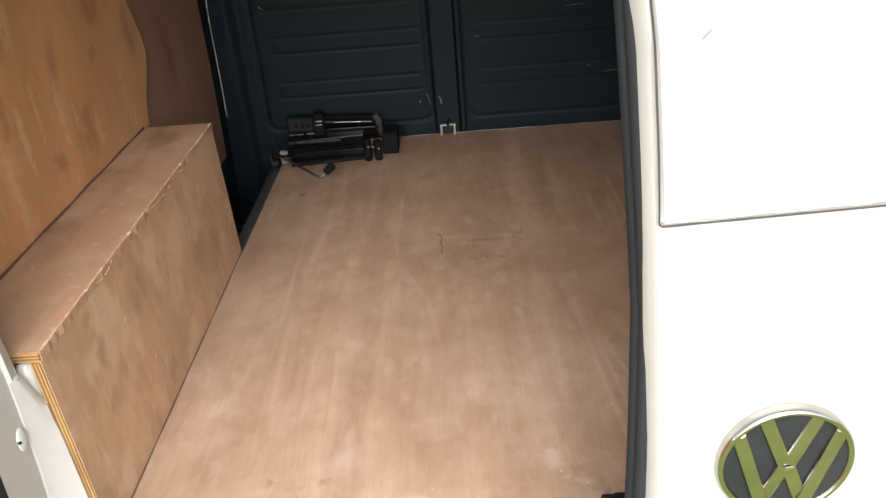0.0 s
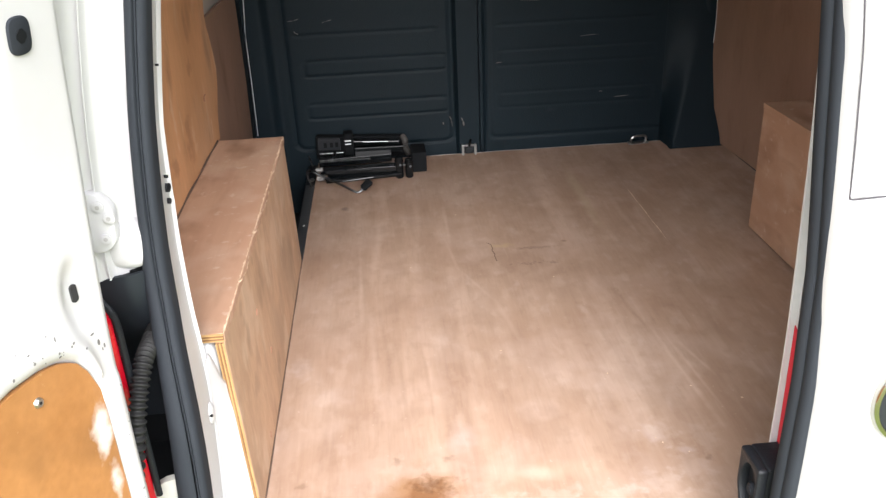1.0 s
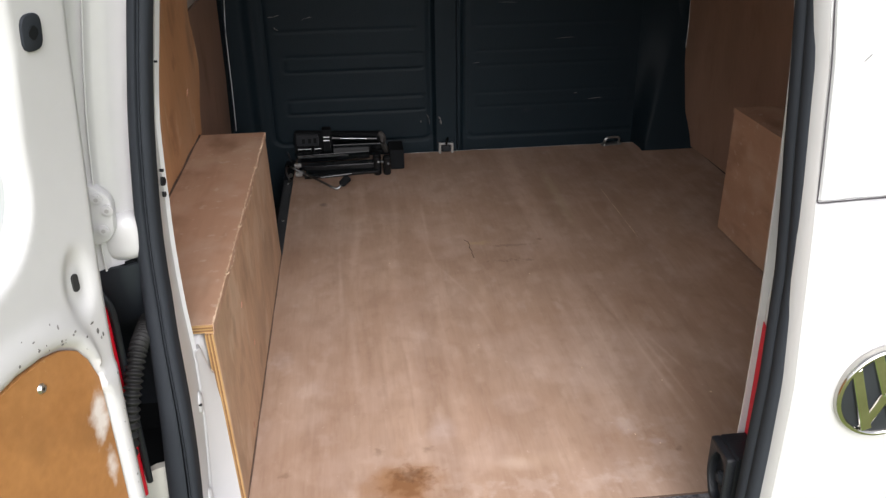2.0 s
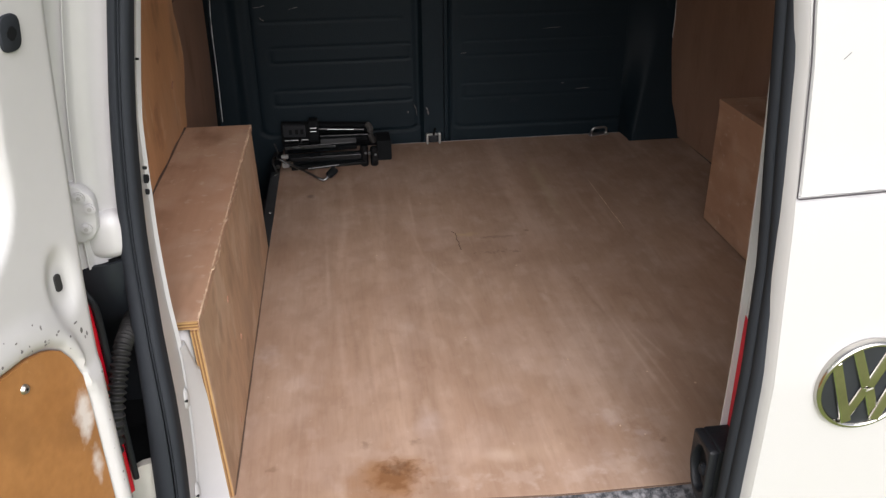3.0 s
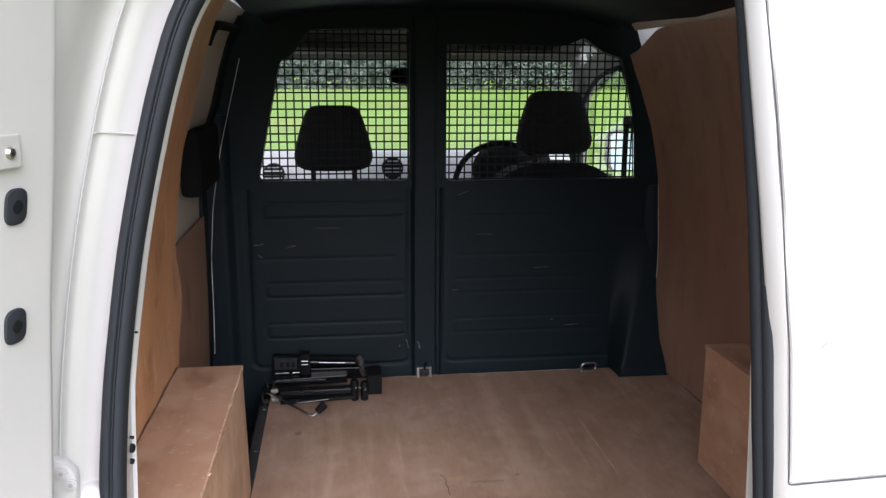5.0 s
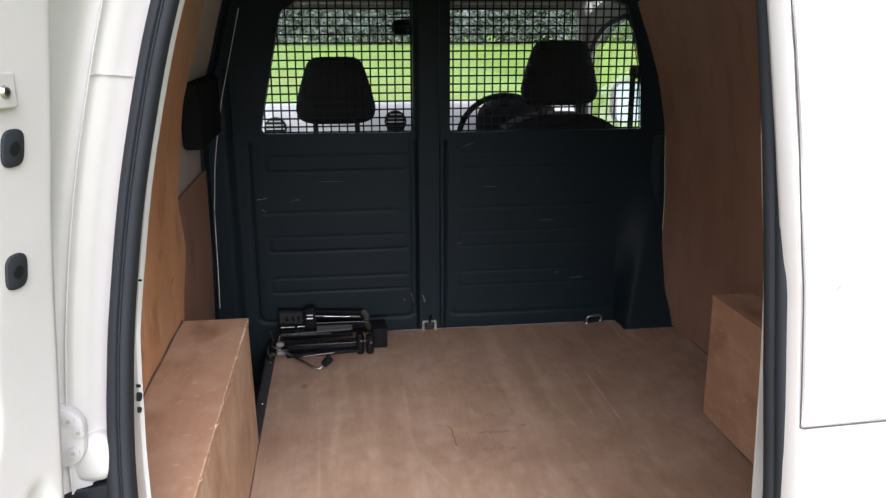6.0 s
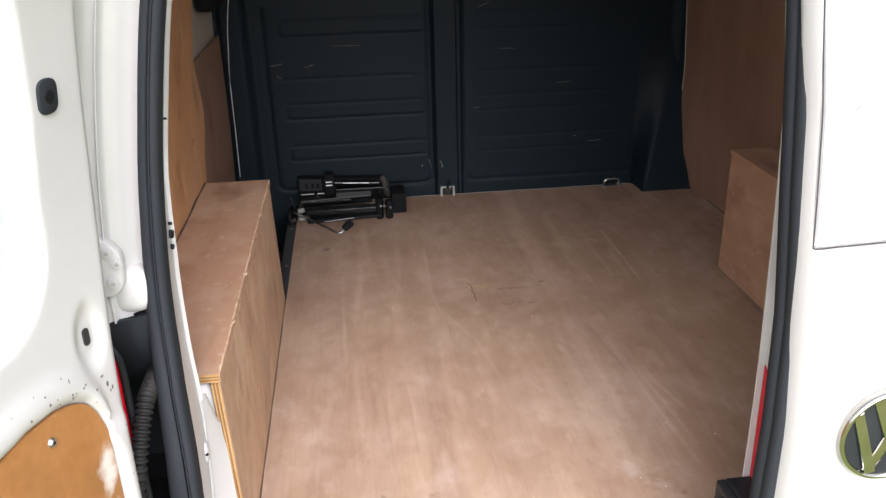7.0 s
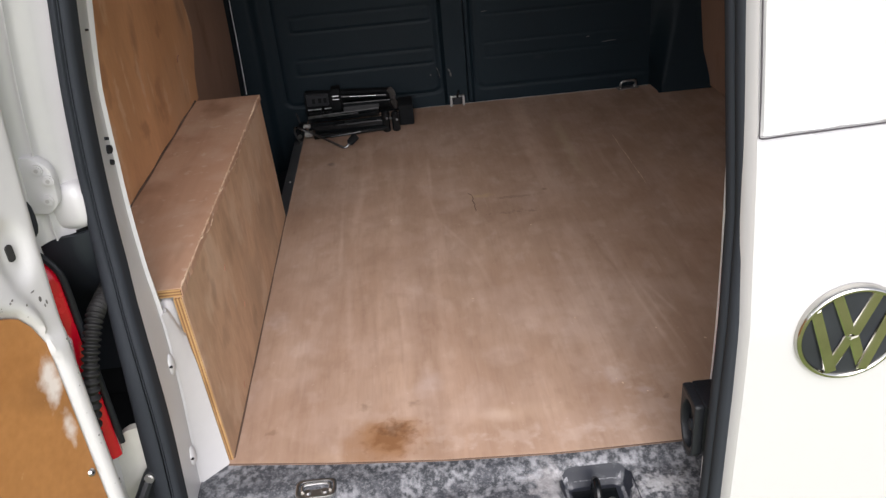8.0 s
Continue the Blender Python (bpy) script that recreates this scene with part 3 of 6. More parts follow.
def plate(outer, holes, depth, m, bevel=0.0):
    """A flat plate with holes, of that depth, from outlines in its own plane, laid by the matrix m."""
    cu = bpy.data.curves.new("plate", "CURVE")
    cu.dimensions, cu.fill_mode, cu.extrude, cu.bevel_depth, cu.bevel_resolution = "2D", "BOTH", depth / 2 - bevel, bevel, 1
    if bevel:
        cu.offset = -bevel
    for ring in (outer, *holes):
        s = cu.splines.new("POLY")
        s.points.add(len(ring) - 1)
        s.use_cyclic_u = True
        for q, p in zip(s.points, ring):
            q.co = (p[0], p[1], 0, 1)
    ob = new("plate", cu)
    me = bpy.data.meshes.new_from_object(ob.evaluated_get(bpy.context.evaluated_depsgraph_get()))
    bm = bmesh.new()
    bm.from_mesh(me)
    bmesh.ops.remove_doubles(bm, verts=bm.verts, dist=1e-5)
    bmesh.ops.transform(bm, matrix=m, verts=bm.verts)
    bpy.data.objects.remove(ob)
    bpy.data.curves.remove(cu)
    bpy.data.meshes.remove(me)
    return bm


UP_XZ = pose(0, 0, 0, 90, 0, 0)                      # outline (x, z), depth along y
UP_YZ = pose(0, 0, 0, 90, 0, 90)                     # outline (y, z), depth along x


def lump(centre, size, seg=24, power=2.6):
    """A rounded cushion-like solid."""
    bm = bmesh.new()
    bmesh.ops.create_uvsphere(bm, u_segments=seg, v_segments=seg // 2, radius=1.0)
    for v in bm.verts:
        c = [math.copysign(abs(a) ** (2 / power), a) for a in v.co]
        v.co = [o + s * a for o, s, a in zip(centre, size, c)]
    return bm


def screw(parent, at, axis, r=0.005):
    """A round-headed cross screw."""
    a = Vector(axis)
    s = part("screw", rod(at, Vector(at) + a * 0.003, r, 12, r * 0.7), STEEL, parent, smooth=True)
    part("slot", rod(Vector(at) + a * 0.0028, Vector(at) + a * 0.0034, r * 0.3, 6), PLASTIC, s)
    return s


# ---- ground and distance ----
FLOOR = 0.58
tagged(part("ground", sheet([-400, -120, -40, -12, -4, 0, 4, 12, 40, 120, 400], [-400, -120, -40, -12, -4, 0, 4, 8, 16, 30, 60, 100, 180, 400],
                            lambda x, y: (x, y, 0.0)), GRASS), "bright green mown meadow grass", "ground", kind="structure")

rng = random.Random(3)


def leaves(centres, count, size, seed):
    """A crown of many small leaf tufts round the given clump centres (x, y, z, radius)."""
    r = random.Random(seed)
    verts, faces = [], []
    for cx, cy, cz, cr in centres:
        for _ in range(count):
            d = Vector((r.gauss(0, 1), r.gauss(0, 1), r.gauss(0, 1))).normalized() * cr * (0.55 + 0.5 * r.random())
            p = Vector((cx, cy, cz)) + Vector((d.x, d.y, d.z * 0.85))
            a = Vector((r.gauss(0, 1), r.gauss(0, 1), r.gauss(0, 1))).normalized() * size * (0.6 + 0.8 * r.random())
            b = a.cross(Vector((r.gauss(0, 1), r.gauss(0, 1), r.gauss(0, 1)))).normalized() * size * 0.6
            k = len(verts)
            verts += [p - a, p + b, p + a, p - b]
            faces.append((k, k + 1, k + 2, k + 3))
    me = bpy.data.meshes.new("crown")
    me.from_pydata([tuple(v) for v in verts], [], faces)
    me.materials.append(LEAF)
    return me


def far_tree(x, y, high, seed):
    r = random.Random(seed)
    t = thing("tree", "grey-green leafy tree at the far edge of the meadow", "tree", "far tree line")
    t.location = (x, y, 0)
    trunk = tube([(0, 0, -0.2), (0.1, 0, high * 0.25), (-0.1, 0.1, high * 0.6)], 0.2, 8, 4, lambda s: 0.28 * (1.15 - 0.9 * s))
    for k in range(5):
        a = r.random() * 6.28
        z = high * (0.22 + 0.08 * k)
        add(trunk, tube([(0, 0, z), (0.9 * math.cos(a), 0.9 * math.sin(a), z + 0.8), (1.8 * math.cos(a), 1.8 * math.sin(a), z + 1.4)], 0.08, 6, 3, lambda s: 0.11 - 0.08 * s))
    part("trunk", trunk, BARK, t)
    cl = [(r.gauss(0, high * 0.17), r.gauss(0, high * 0.12), high * (0.16 + 0.72 * r.random()), high * (0.13 + 0.09 * r.random())) for _ in range(13)]
    crown = new("crown", leaves(cl, 150, 0.30, seed + 50))
    crown.parent = t
    return t


def hedge_row(name, x0, x1, y, high, seed, label):
    r = random.Random(seed)
    cl = []
    x = x0
    while x < x1:
        for k in range(3):
            cl.append((x + r.gauss(0, 0.5), y + r.gauss(0, 0.6), high * (0.18 + 0.3 * k) + r.gauss(0, 0.2), high * 0.27 * (0.8 + 0.5 * r.random())))
        x += high * 0.35
    return tagged(new(name, leaves(cl, 60, 0.26, seed + 1)), label, "hedge", kind="stuff")


hedge_row("hedge", -45, 70, 84, 3.2, 21, "long grey-green hedge beyond the meadow")
hedge_row("hedge", -45, 70, 88, 5.2, 27, "taller grey-green growth behind the hedge")
first_tree = far_tree(0, 91, 9.5, 31)
second_tree = far_tree(6, 93, 11.0, 32)
for k in range(20):
    copy_thing(first_tree if k % 2 else second_tree, pose(-42 + 5.4 * k + rng.gauss(0, 1), 91 + rng.gauss(0, 2.5), 0, 0, 0, rng.random() * 360))
bpy.data.objects.remove(next(c for c in first_tree.children if c.name.startswith("trunk")))
bpy.data.objects.remove(next(c for c in first_tree.children))
bpy.data.objects.remove(first_tree)


# ---- van body ----
# left half of the rear opening, (x, z) on the line of its seal
LEFT_LINE = [(-0.620, 0.53), (-0.614, 0.63), (-0.605, 0.76), (-0.602, 0.87), (-0.608, 0.98), (-0.6095, 1.08), (-0.602, 1.18), (-0.591, 1.27),
             (-0.572, 1.38), (-0.549, 1.48), (-0.524, 1.57), (-0.495, 1.645), (-0.45, 1.70), (-0.37, 1.738), (-0.2, 1.752), (0.0, 1.755)]
OPENING = [(p.x, p.y) for p in spline([(x, z, 0) for x, z in LEFT_LINE] + [(-x, z, 0) for x, z in LEFT_LINE[-2::-1]], 4)]


def sweep(line, section, closed=True):
    """Carry a section of (outward, y) along a line of (x, z); section may be a function of the point's height."""
    bm = bmesh.new()
    rings = []
    for i, (x, z) in enumerate(line):
        (ax, az), (bx, bz) = line[max(i - 1, 0)], line[min(i + 1, len(line) - 1)]
        t = Vector((bx - ax, bz - az)).normalized()
        out = Vector((-t.y, t.x))
        rings.append([bm.verts.new((x + n * out.x, y, z + n * out.y)) for n, y in (section(z) if callable(section) else section)])
    k = len(rings[0])
    for a, b in zip(rings, rings[1:]):
        for j in range(k if closed else k - 1):
            bm.faces.new((a[j], a[(j + 1) % k], b[(j + 1) % k], b[j]))
    if closed:
        bm.faces.new(rings[0])
        bm.faces.new(rings[-1])
    return bm


van = thing("van", "white panel van with its rear opened up", "van")


def seal_set(z):
    """How far the seal is set into the opening at a height."""
    return along([(0.85, -0.040), (0.90, -0.034), (0.95, -0.022), (1.0, -0.008), (1.05, 0.0), (1.1, 0.005), (1.3, 0.008)], z)


def jamb_section(z):
    w = along([(1.1, 0.0095), (1.2, 0.003)], z)
    inner = along([(0.85, -0.030), (0.95, -0.024), (1.05, -0.012), (1.1, -0.008), (1.2, 0.002), (1.3, 0.012)], z)
    o = seal_set(z)
    return [(-w, inner), (0.004 - w, inner - 0.004), (-0.010, -0.070 + o), (0.006, -0.074 + o), (0.020, -0.078 + o), (0.032, -0.087 + 0.5 * o), (0.040, -0.0925), (0.0445, -0.0940), (0.0480, -0.0985), (0.0497, -0.1065), (0.0508, -0.1070), (0.0530, -0.1010), (0.058, -0.1035), (0.062, -0.109),
            (0.066, -0.118), (0.069, -0.150), (0.075, -0.188), (0.083, -0.198), (0.096, -0.198), (0.12, -0.185), (0.15, -0.13), (0.175, -0.02), (0.165, -0.02),
            (0.14, -0.10), (0.10, -0.12), (0.05, -0.06), (0.0, 0.0)]


frame_bm = sweep(OPENING, jamb_section)
cavity = [f for f in frame_bm.faces if 0.735 < f.calc_center_median().z < 1.062 and f.calc_center_median().x < -0.622 and f.calc_center_median().y > -0.125]
bmesh.ops.delete(frame_bm, geom=cavity, context="FACES")
part("rear_frame", frame_bm, JAMB, van, "white painted rear door frame", smooth=40)

# side and roof skins: half sections of (x, z) from the sill to the middle of the roof
SIDE = [(0.80, 0.26), (0.845, 0.36), (0.865, 0.60), (0.865, 0.85), (0.85, 1.05), (0.80, 1.35), (0.74, 1.58), (0.66, 1.72), (0.55, 1.785), (0.30, 1.82), (0.0, 1.83)]


def shell(y0, y1, z0, z1, sx, shrink0=1.0, shrink1=1.0):
    """A piece of the body skin on one side, between two heights and two stations."""
    zs = [p for p in spline([(x, z, 0) for x, z in SIDE], 4) if z0 - 1e-6 <= p.y <= z1 + 1e-6]
    bm = sheet(span(0, 1, 6), range(len(zs)), lambda u, k: (sx * zs[int(k)].x * (shrink0 + (shrink1 - shrink0) * u), y0 + (y1 - y0) * u, zs[int(k)].y))
    geo = bmesh.ops.solidify(bm, geom=bm.faces[:], thickness=0.012)
    return bm


GLASS_LINE = [(1.03, 0.838), (1.25, 0.80), (1.40, 0.765), (1.55, 0.72), (1.62, 0.70), (1.70, 0.68)]


def arch_z(y):
    """The upper and front edge of the side window."""
    return along([(1.80, 1.600), (2.038, 1.597), (2.162, 1.580), (2.289, 1.551), (2.453, 1.490), (2.60, 1.411), (2.72, 1.222), (2.80, 1.031)], y)


for sx in (-1, 1):
    part("side_panel", shell(-0.03, 1.68, 0.20, 1.90, sx), PAINT, van, smooth=True)
    part("cab_side", shell(1.68, 2.95, 0.20, 1.04, sx), PAINT, van, smooth=True)
    part("cab_roof", shell(1.68, 2.42, 1.66, 1.90, sx, 1.0, 0.93), PAINT, van, smooth=True)
    part("front_wing", shell(2.95, 3.75, 0.20, 1.04, sx, 1.0, 0.86), PAINT, van, smooth=True)
    part("door_pillar", tube([(sx * 0.845, 1.80, 1.02), (sx * 0.79, 1.79, 1.38), (sx * 0.71, 1.78, 1.67)], 0.04, 8, 4), BEIGE, van)
    part("windscreen_pillar", tube([(sx * 0.80, 3.02, 1.02), (sx * 0.775, 2.78, 1.28), (sx * 0.72, 2.52, 1.53), (sx * 0.645, 2.36, 1.69)], 0.035, 10, 4), LINER, van,
         "light grey windscreen pillar trim", smooth=True)
    part("window_seal", tube([(sx * (x - 0.014), y - 0.004, z) for x, y, z in ((0.83, 2.80, 1.03), (0.80, 2.72, 1.22), (0.762, 2.60, 1.409), (0.739, 2.453, 1.488), (0.720, 2.289, 1.549), (0.712, 2.162, 1.578),
                             (0.707, 2.038, 1.595), (0.704, 1.94, 1.60), (0.715, 1.89, 1.56), (0.77, 1.85, 1.38), (0.835, 1.84, 1.05))], 0.010, 8, 5), RUBBER, van, smooth=True)
    part("door_frame", sheet(span(1.80, 2.80, 24), span(0, 1, 4), lambda y, v: (sx * (along(GLASS_LINE, arch_z(y)) - 0.03 * v), y + 0.11 * v * step(2.0, 2.6, y), arch_z(y) + 0.085 * v * (1 - 0.6 * step(2.5, 2.8, y))), (sx * 0.012, 0, 0.004)), LINER, van, "light grey door frame trim", smooth=True)
    sp = part("side_window", sheet(span(1.84, 2.80, 24), span(0, 1, 6), lambda y, v: (sx * (along(GLASS_LINE, 1.03 + (arch_z(y) - 1.03) * v) + 0.012), y, 1.03 + (arch_z(y) - 1.03) * v), (sx * 0.004, 0, 0)), GLASS, van, smooth=True)
    sp.visible_shadow = False
part("bonnet", sheet(span(-0.74, 0.74, 10), span(0, 1, 8), lambda x, v: (x * (1 - 0.08 * v), 3.02 + 0.78 * v, 1.10 - 0.10 * v ** 1.5 - 0.10 * (x / 0.74) ** 4), (0, 0, -0.03)), PAINT, van, smooth=True)
part("nose", sheet(span(-0.72, 0.72, 10), span(0, 1, 6), lambda x, v: (x, 3.78 + 0.10 * math.sin(v * 2.6) - 0.12 * (x / 0.72) ** 4, 0.28 + 0.72 * v), (0, -0.03, 0)), PAINT, van, smooth=True)
part("underbody", box(-0.80, 0.80, -0.14, 3.72, 0.30, 0.385, 0.01), PLASTIC, van)
part("rear_bumper", box(-0.80, 0.80, -0.235, -0.145, 0.34, 0.50, 0.03), PLASTIC, van, smooth=True)
screen = part("windscreen", sheet(span(-0.70, 0.70, 8), span(0, 1, 6), lambda x, v: (x * (1.0 - 0.12 * v), 3.05 - 0.63 * v + 0.05 * v * (1 - v) - 0.09 * (x / 0.7) ** 2, 1.10 + 0.575 * v), (0, 0.004, 0.003)), GLASS, van, smooth=True)
screen.visible_shadow = False
part("windscreen_header", box(-0.66, 0.66, 2.33, 2.40, 1.632, 1.76, 0.015), LINER, van, smooth=True)


def wheel(x, y):
    w = part("wheel", rod((x - 0.09, y, 0.31), (x + 0.09, y, 0.31), 0.31, 32, bevel=0.03), TYRE, van, smooth=True)
    s = 1 if x > 0 else -1
    part("rim", rod((x + s * 0.085, y, 0.31), (x + s * 0.098, y, 0.31), 0.20, 24, 0.17), STEEL, w, smooth=True)


for x in (-0.74, 0.74):
    for y in (0.52, 3.20):
        wheel(x, y)

# sills and closing panels round the load space
part("inner_sill", box(-0.80, -0.762, 0.90, 1.66, 0.34, 0.60, 0.004), PLASTIC, van)
part("step_well", box(-0.775, -0.585, 0.86, 1.64, 0.36, 0.40, 0.004), PLASTIC, van, "black moulded step well")
part("well_side", box(-0.600, -0.586, 0.86, 1.64, 0.40, 0.566, 0.002), PLASTIC, van)
well = bmesh.new()
for k in range(9):
    add(well, box(-0.76, -0.60, 1.02 + 0.05 * k, 1.035 + 0.05 * k, 0.40, 0.408, 0.002))
part("tread_ribs", well, PLASTIC, van)
tagged(part("ceiling", sheet(span(-0.55, 0.55, 10), span(-0.03, 1.64, 8), lambda x, y: (x, y, 1.775 - 0.05 * (x / 0.55) ** 4 + 0.006 * math.cos(y * 9)), (0, 0, 0.01)), BULK, smooth=True),
       "black roof lining in shade", "ceiling", kind="structure")
tagged(part("cab_ceiling", sheet(span(-0.62, 0.62, 8), span(1.64, 2.40, 6), lambda x, y: (x, y, 1.755 - 0.05 * (x / 0.6) ** 4 - 0.05 * step(2.1, 2.4, y)), (0, 0, 0.01)), LINER, smooth=True),
       "light grey cab headlining", "ceiling", kind="structure")

# rubber seal round the opening
CARRIER = [(0.0010, -0.074), (0.0008, -0.0995), (-0.0012, -0.1005), (-0.0016, -0.0985), (-0.0021, -0.0985), (-0.0026, -0.1003),
           (-0.0055, -0.1003), (-0.0085, -0.0985), (-0.0108, -0.0920), (-0.0110, -0.072)]
BULB = [(0.0018, -0.074), (0.0020, -0.0985), (0.0045, -0.1008), (0.0100, -0.1005), (0.0150, -0.0965), (0.0180, -0.090), (0.0190, -0.083), (0.0170, -0.073)]
seal = thing("door_seal", "black ribbed rubber seal round the rear opening", "door seal")
for name, shape in (("carrier_strip", CARRIER), ("bulb", BULB)):
    part(name, sweep(OPENING, lambda z: [(n * (along([(0.78, 1.6), (0.95, 1.2), (1.05, 1.05), (1.1, 0.85), (1.3, 0.72)], z) if n > 0.001 else 1.0), y + seal_set(z)) for n, y in shape]), RUBBER, seal, smooth=50)

# holes and studs in the left pillar
for z, r in ((1.136, 0.0055), (1.119, 0.0035), (1.150, 0.002)):
    x = along([(b, a) for a, b in LEFT_LINE[:12]], z) + 0.0092
    part("hole", rod((x - 0.006, -0.031, z), (x + 0.0006, -0.0325, z), r, 14), PLASTIC, van)
for z in (0.818, 0.648):
    x = along([(b, a) for a, b in LEFT_LINE[:12]], z) + 0.0075
    part("dimple", lump((x, -0.048, z), (0.005, 0.011, 0.017), 16, 2), JAMB, van, smooth=True)
    part("hole", rod((x - 0.004, -0.0555, z + 0.002), (x + 0.0045, -0.0575, z + 0.002), 0.0020, 10), PLASTIC, van)
part("hole", rod((-0.590, -0.030, 1.281), (-0.5805, -0.032, 1.281), 0.0014, 10), PLASTIC, van)
def jamb_at(z):
    x = along([(b, a) for a, b in LEFT_LINE[:12]], z)
    return [(x - n * 0.965, y - 0.0004, z + n * 0.10 - 0.0012 * (k == 0)) for k, (n, y) in enumerate(jamb_section(z)[4:12])]


part("panel_joint", tube(jamb_at(1.512), 0.0008, 6, 3), mat("pale_joint_sealant", (0.48, 0.475, 0.47), (0.42, 0.415, 0.41), 0.6, scale=30), van, "grey joint line across the pillar")
part("pillar_inner", sheet(span(0.545, 0.890, 24), span(0, 1, 10), lambda z, u: ((along([(b, a) for a, b in LEFT_LINE[:12]], z) + 0.0092) * (1 - u) + (-0.5815 + lean_by(0, z)) * u, -0.034 + 0.036 * u, z - 0.060 * step(0.25, 1.0, u) * step(0.76, 0.890, z)), (-0.004, 0.012, 0)), JAMB, van, "white inner pillar panel beside the box", smooth=True)
part("pillar_bulge", lump((-0.604, 0.026, 0.842), (0.017, 0.024, 0.046), 20, 2.4), JAMB, van, "rounded white pressing behind the pillar panel", smooth=True)
part("pillar_back", box(-0.660, -0.5895, 0.040, 0.044, 0.56, 0.887, 0.001), JAMB, van, "white inner metal behind the pillar")
part("buffer_dome", lump((-0.641, -0.080, 1.090), (0.024, 0.020, 0.030), 24, 3.0), JAMB, van, "rounded pressed boss below the upper hinge", smooth=True)
hinge = part("upper_hinge", plate(rounded([(-0.690, 1.165), (-0.654, 1.166), (-0.636, 1.148), (-0.640, 1.104), (-0.655, 1.092), (-0.690, 1.098)], 0.012), [], 0.016, pose(0, -0.106, 0) @ UP_XZ, 0.003), JAMB, van, smooth=True)
for x, z in ((-0.651, 1.150), (-0.642, 1.136), (-0.650, 1.112)):
    bolt = part("bolt", rod((x, -0.1135, z), (x, -0.1185, z), 0.0065, 14, bevel=0.0015), JAMB, hinge, "painted hinge bolt", smooth=True)
    part("socket", rod((x, -0.1184, z), (x, -0.1190, z), 0.0026, 6), SEALANT, bolt)
part("rubber_buffer", lump((-0.672, -0.138, 1.100), (0.010, 0.014, 0.024), 16, 2.6), RUBBER, van, smooth=True)
low = part("lower_hinge", box(-0.652, -0.622, -0.135, -0.085, 0.645, 0.690, 0.008), PLASTIC, van, "black lower hinge and check arm", smooth=True)
part("arm", tube([(-0.632, -0.12, 0.685), (-0.633, -0.132, 0.700), (-0.650, -0.16, 0.67), (-0.668, -0.19, 0.64)], 0.009, 10), PLASTIC, low, smooth=True)
part("bolt", rod((-0.633, -0.137, 0.698), (-0.633, -0.147, 0.701), 0.007, 12, bevel=0.002), STEEL, low, smooth=True)

# tail light seen from its inner side
tail = thing("tail_light", "tall red tail light with a black housing", "tail light")
LENS_LINE = [(-0.750, -0.120), (-0.738, -0.142), (-0.715, -0.152), (-0.680, -0.156), (-0.668, -0.1555), (-0.660, -0.151), (-0.6555, -0.145), (-0.658, -0.135), (-0.680, -0.104)]


def lens_at(k, z):
    """The lamp's outline at a height, drawn in towards its rounded top."""
    x, y = LENS_LINE[k]
    s = math.sqrt(max(0.0008, 1 - (max(0.0, z - 1.022) / 0.034) ** 2))
    return (-0.700 + (x + 0.700) * s, -0.118 + (y + 0.118) * s, z)


lens_zs = span(0.750, 1.020, 12) + [1.022 + 0.034 * math.sin(a) for a in span(0.1, 1.5708, 9)]
part("lens", sheet(range(len(LENS_LINE)), lens_zs, lens_at), LENS, tail, "glossy red lens", smooth=50)
part("rim", tube([(-0.6505, -0.144, z) for z in span(0.770, 1.015, 6)] + [(-0.655, -0.143, 1.036), (-0.670, -0.138, 1.052), (-0.69, -0.132, 1.060)], 0.0042, 8, 4), PLASTIC, tail, smooth=True)
for dims in ((-0.725, -0.613, -0.010, -0.002, 0.75, 1.150), (-0.632, -0.625, -0.078, -0.002, 0.75, 1.055), (-0.725, -0.719, -0.12, -0.002, 0.75, 1.055), (-0.738, -0.626, -0.100, -0.002, 0.735, 0.750), (-0.725, -0.626, -0.088, -0.002, 1.045, 1.058)):
    part("housing_wall", box(*dims), SOFTBLACK, tail, "black plastic lamp housing")
for z0, count, xs0, xs1 in ((0.908, 11, -0.6655, -0.6600), (0.852, 10, -0.6680, -0.6655)):
    part("reversing_lens", plate(rounded([(-0.706, z0 - 0.002), (xs0, z0 - 0.002), (xs1, z0 + 0.0048 * count * 0.7), (xs1 - 0.007, z0 + 0.0048 * count), (-0.706, z0 + 0.0048 * count)], 0.003), [], 0.002, pose(0, -0.1556, 0) @ UP_XZ, 0.0004), PINK_LENS, tail, "pale pink reversing lens")
    for k in range(count):
        z = z0 + 0.0048 * k
        part("reversing_rib", box(-0.705, xs0 + (xs1 - xs0) * min(1, k / count / 0.7) - 0.009 * max(0, k / count - 0.7) / 0.3 - 0.001, -0.1582, -0.1560, z, z + 0.0028, 0.0005), BLANK, tail, "white ribs of the reversing light")
part("lower_corner", sheet(span(-0.74, -0.612, 14), span(0.52, 0.772, 12), lambda x, z: (x, -0.124 + 0.022 * step(-0.655, -0.612, x) ** 2 + 0.05 * step(-0.68, -0.74, x), z - 0.030 * step(-0.645, -0.69, x) * step(0.70, 0.772, z)), (0, 0.012, 0)), BODY_CREAM, van, "white body corner under the lamp", smooth=True)
HOUSING = mat("blue_black_lamp_housing", (0.015, 0.019, 0.024), (0.010, 0.013, 0.017), 0.55, scale=9, bump=0.1, bump_scale=40, spec=0.3)
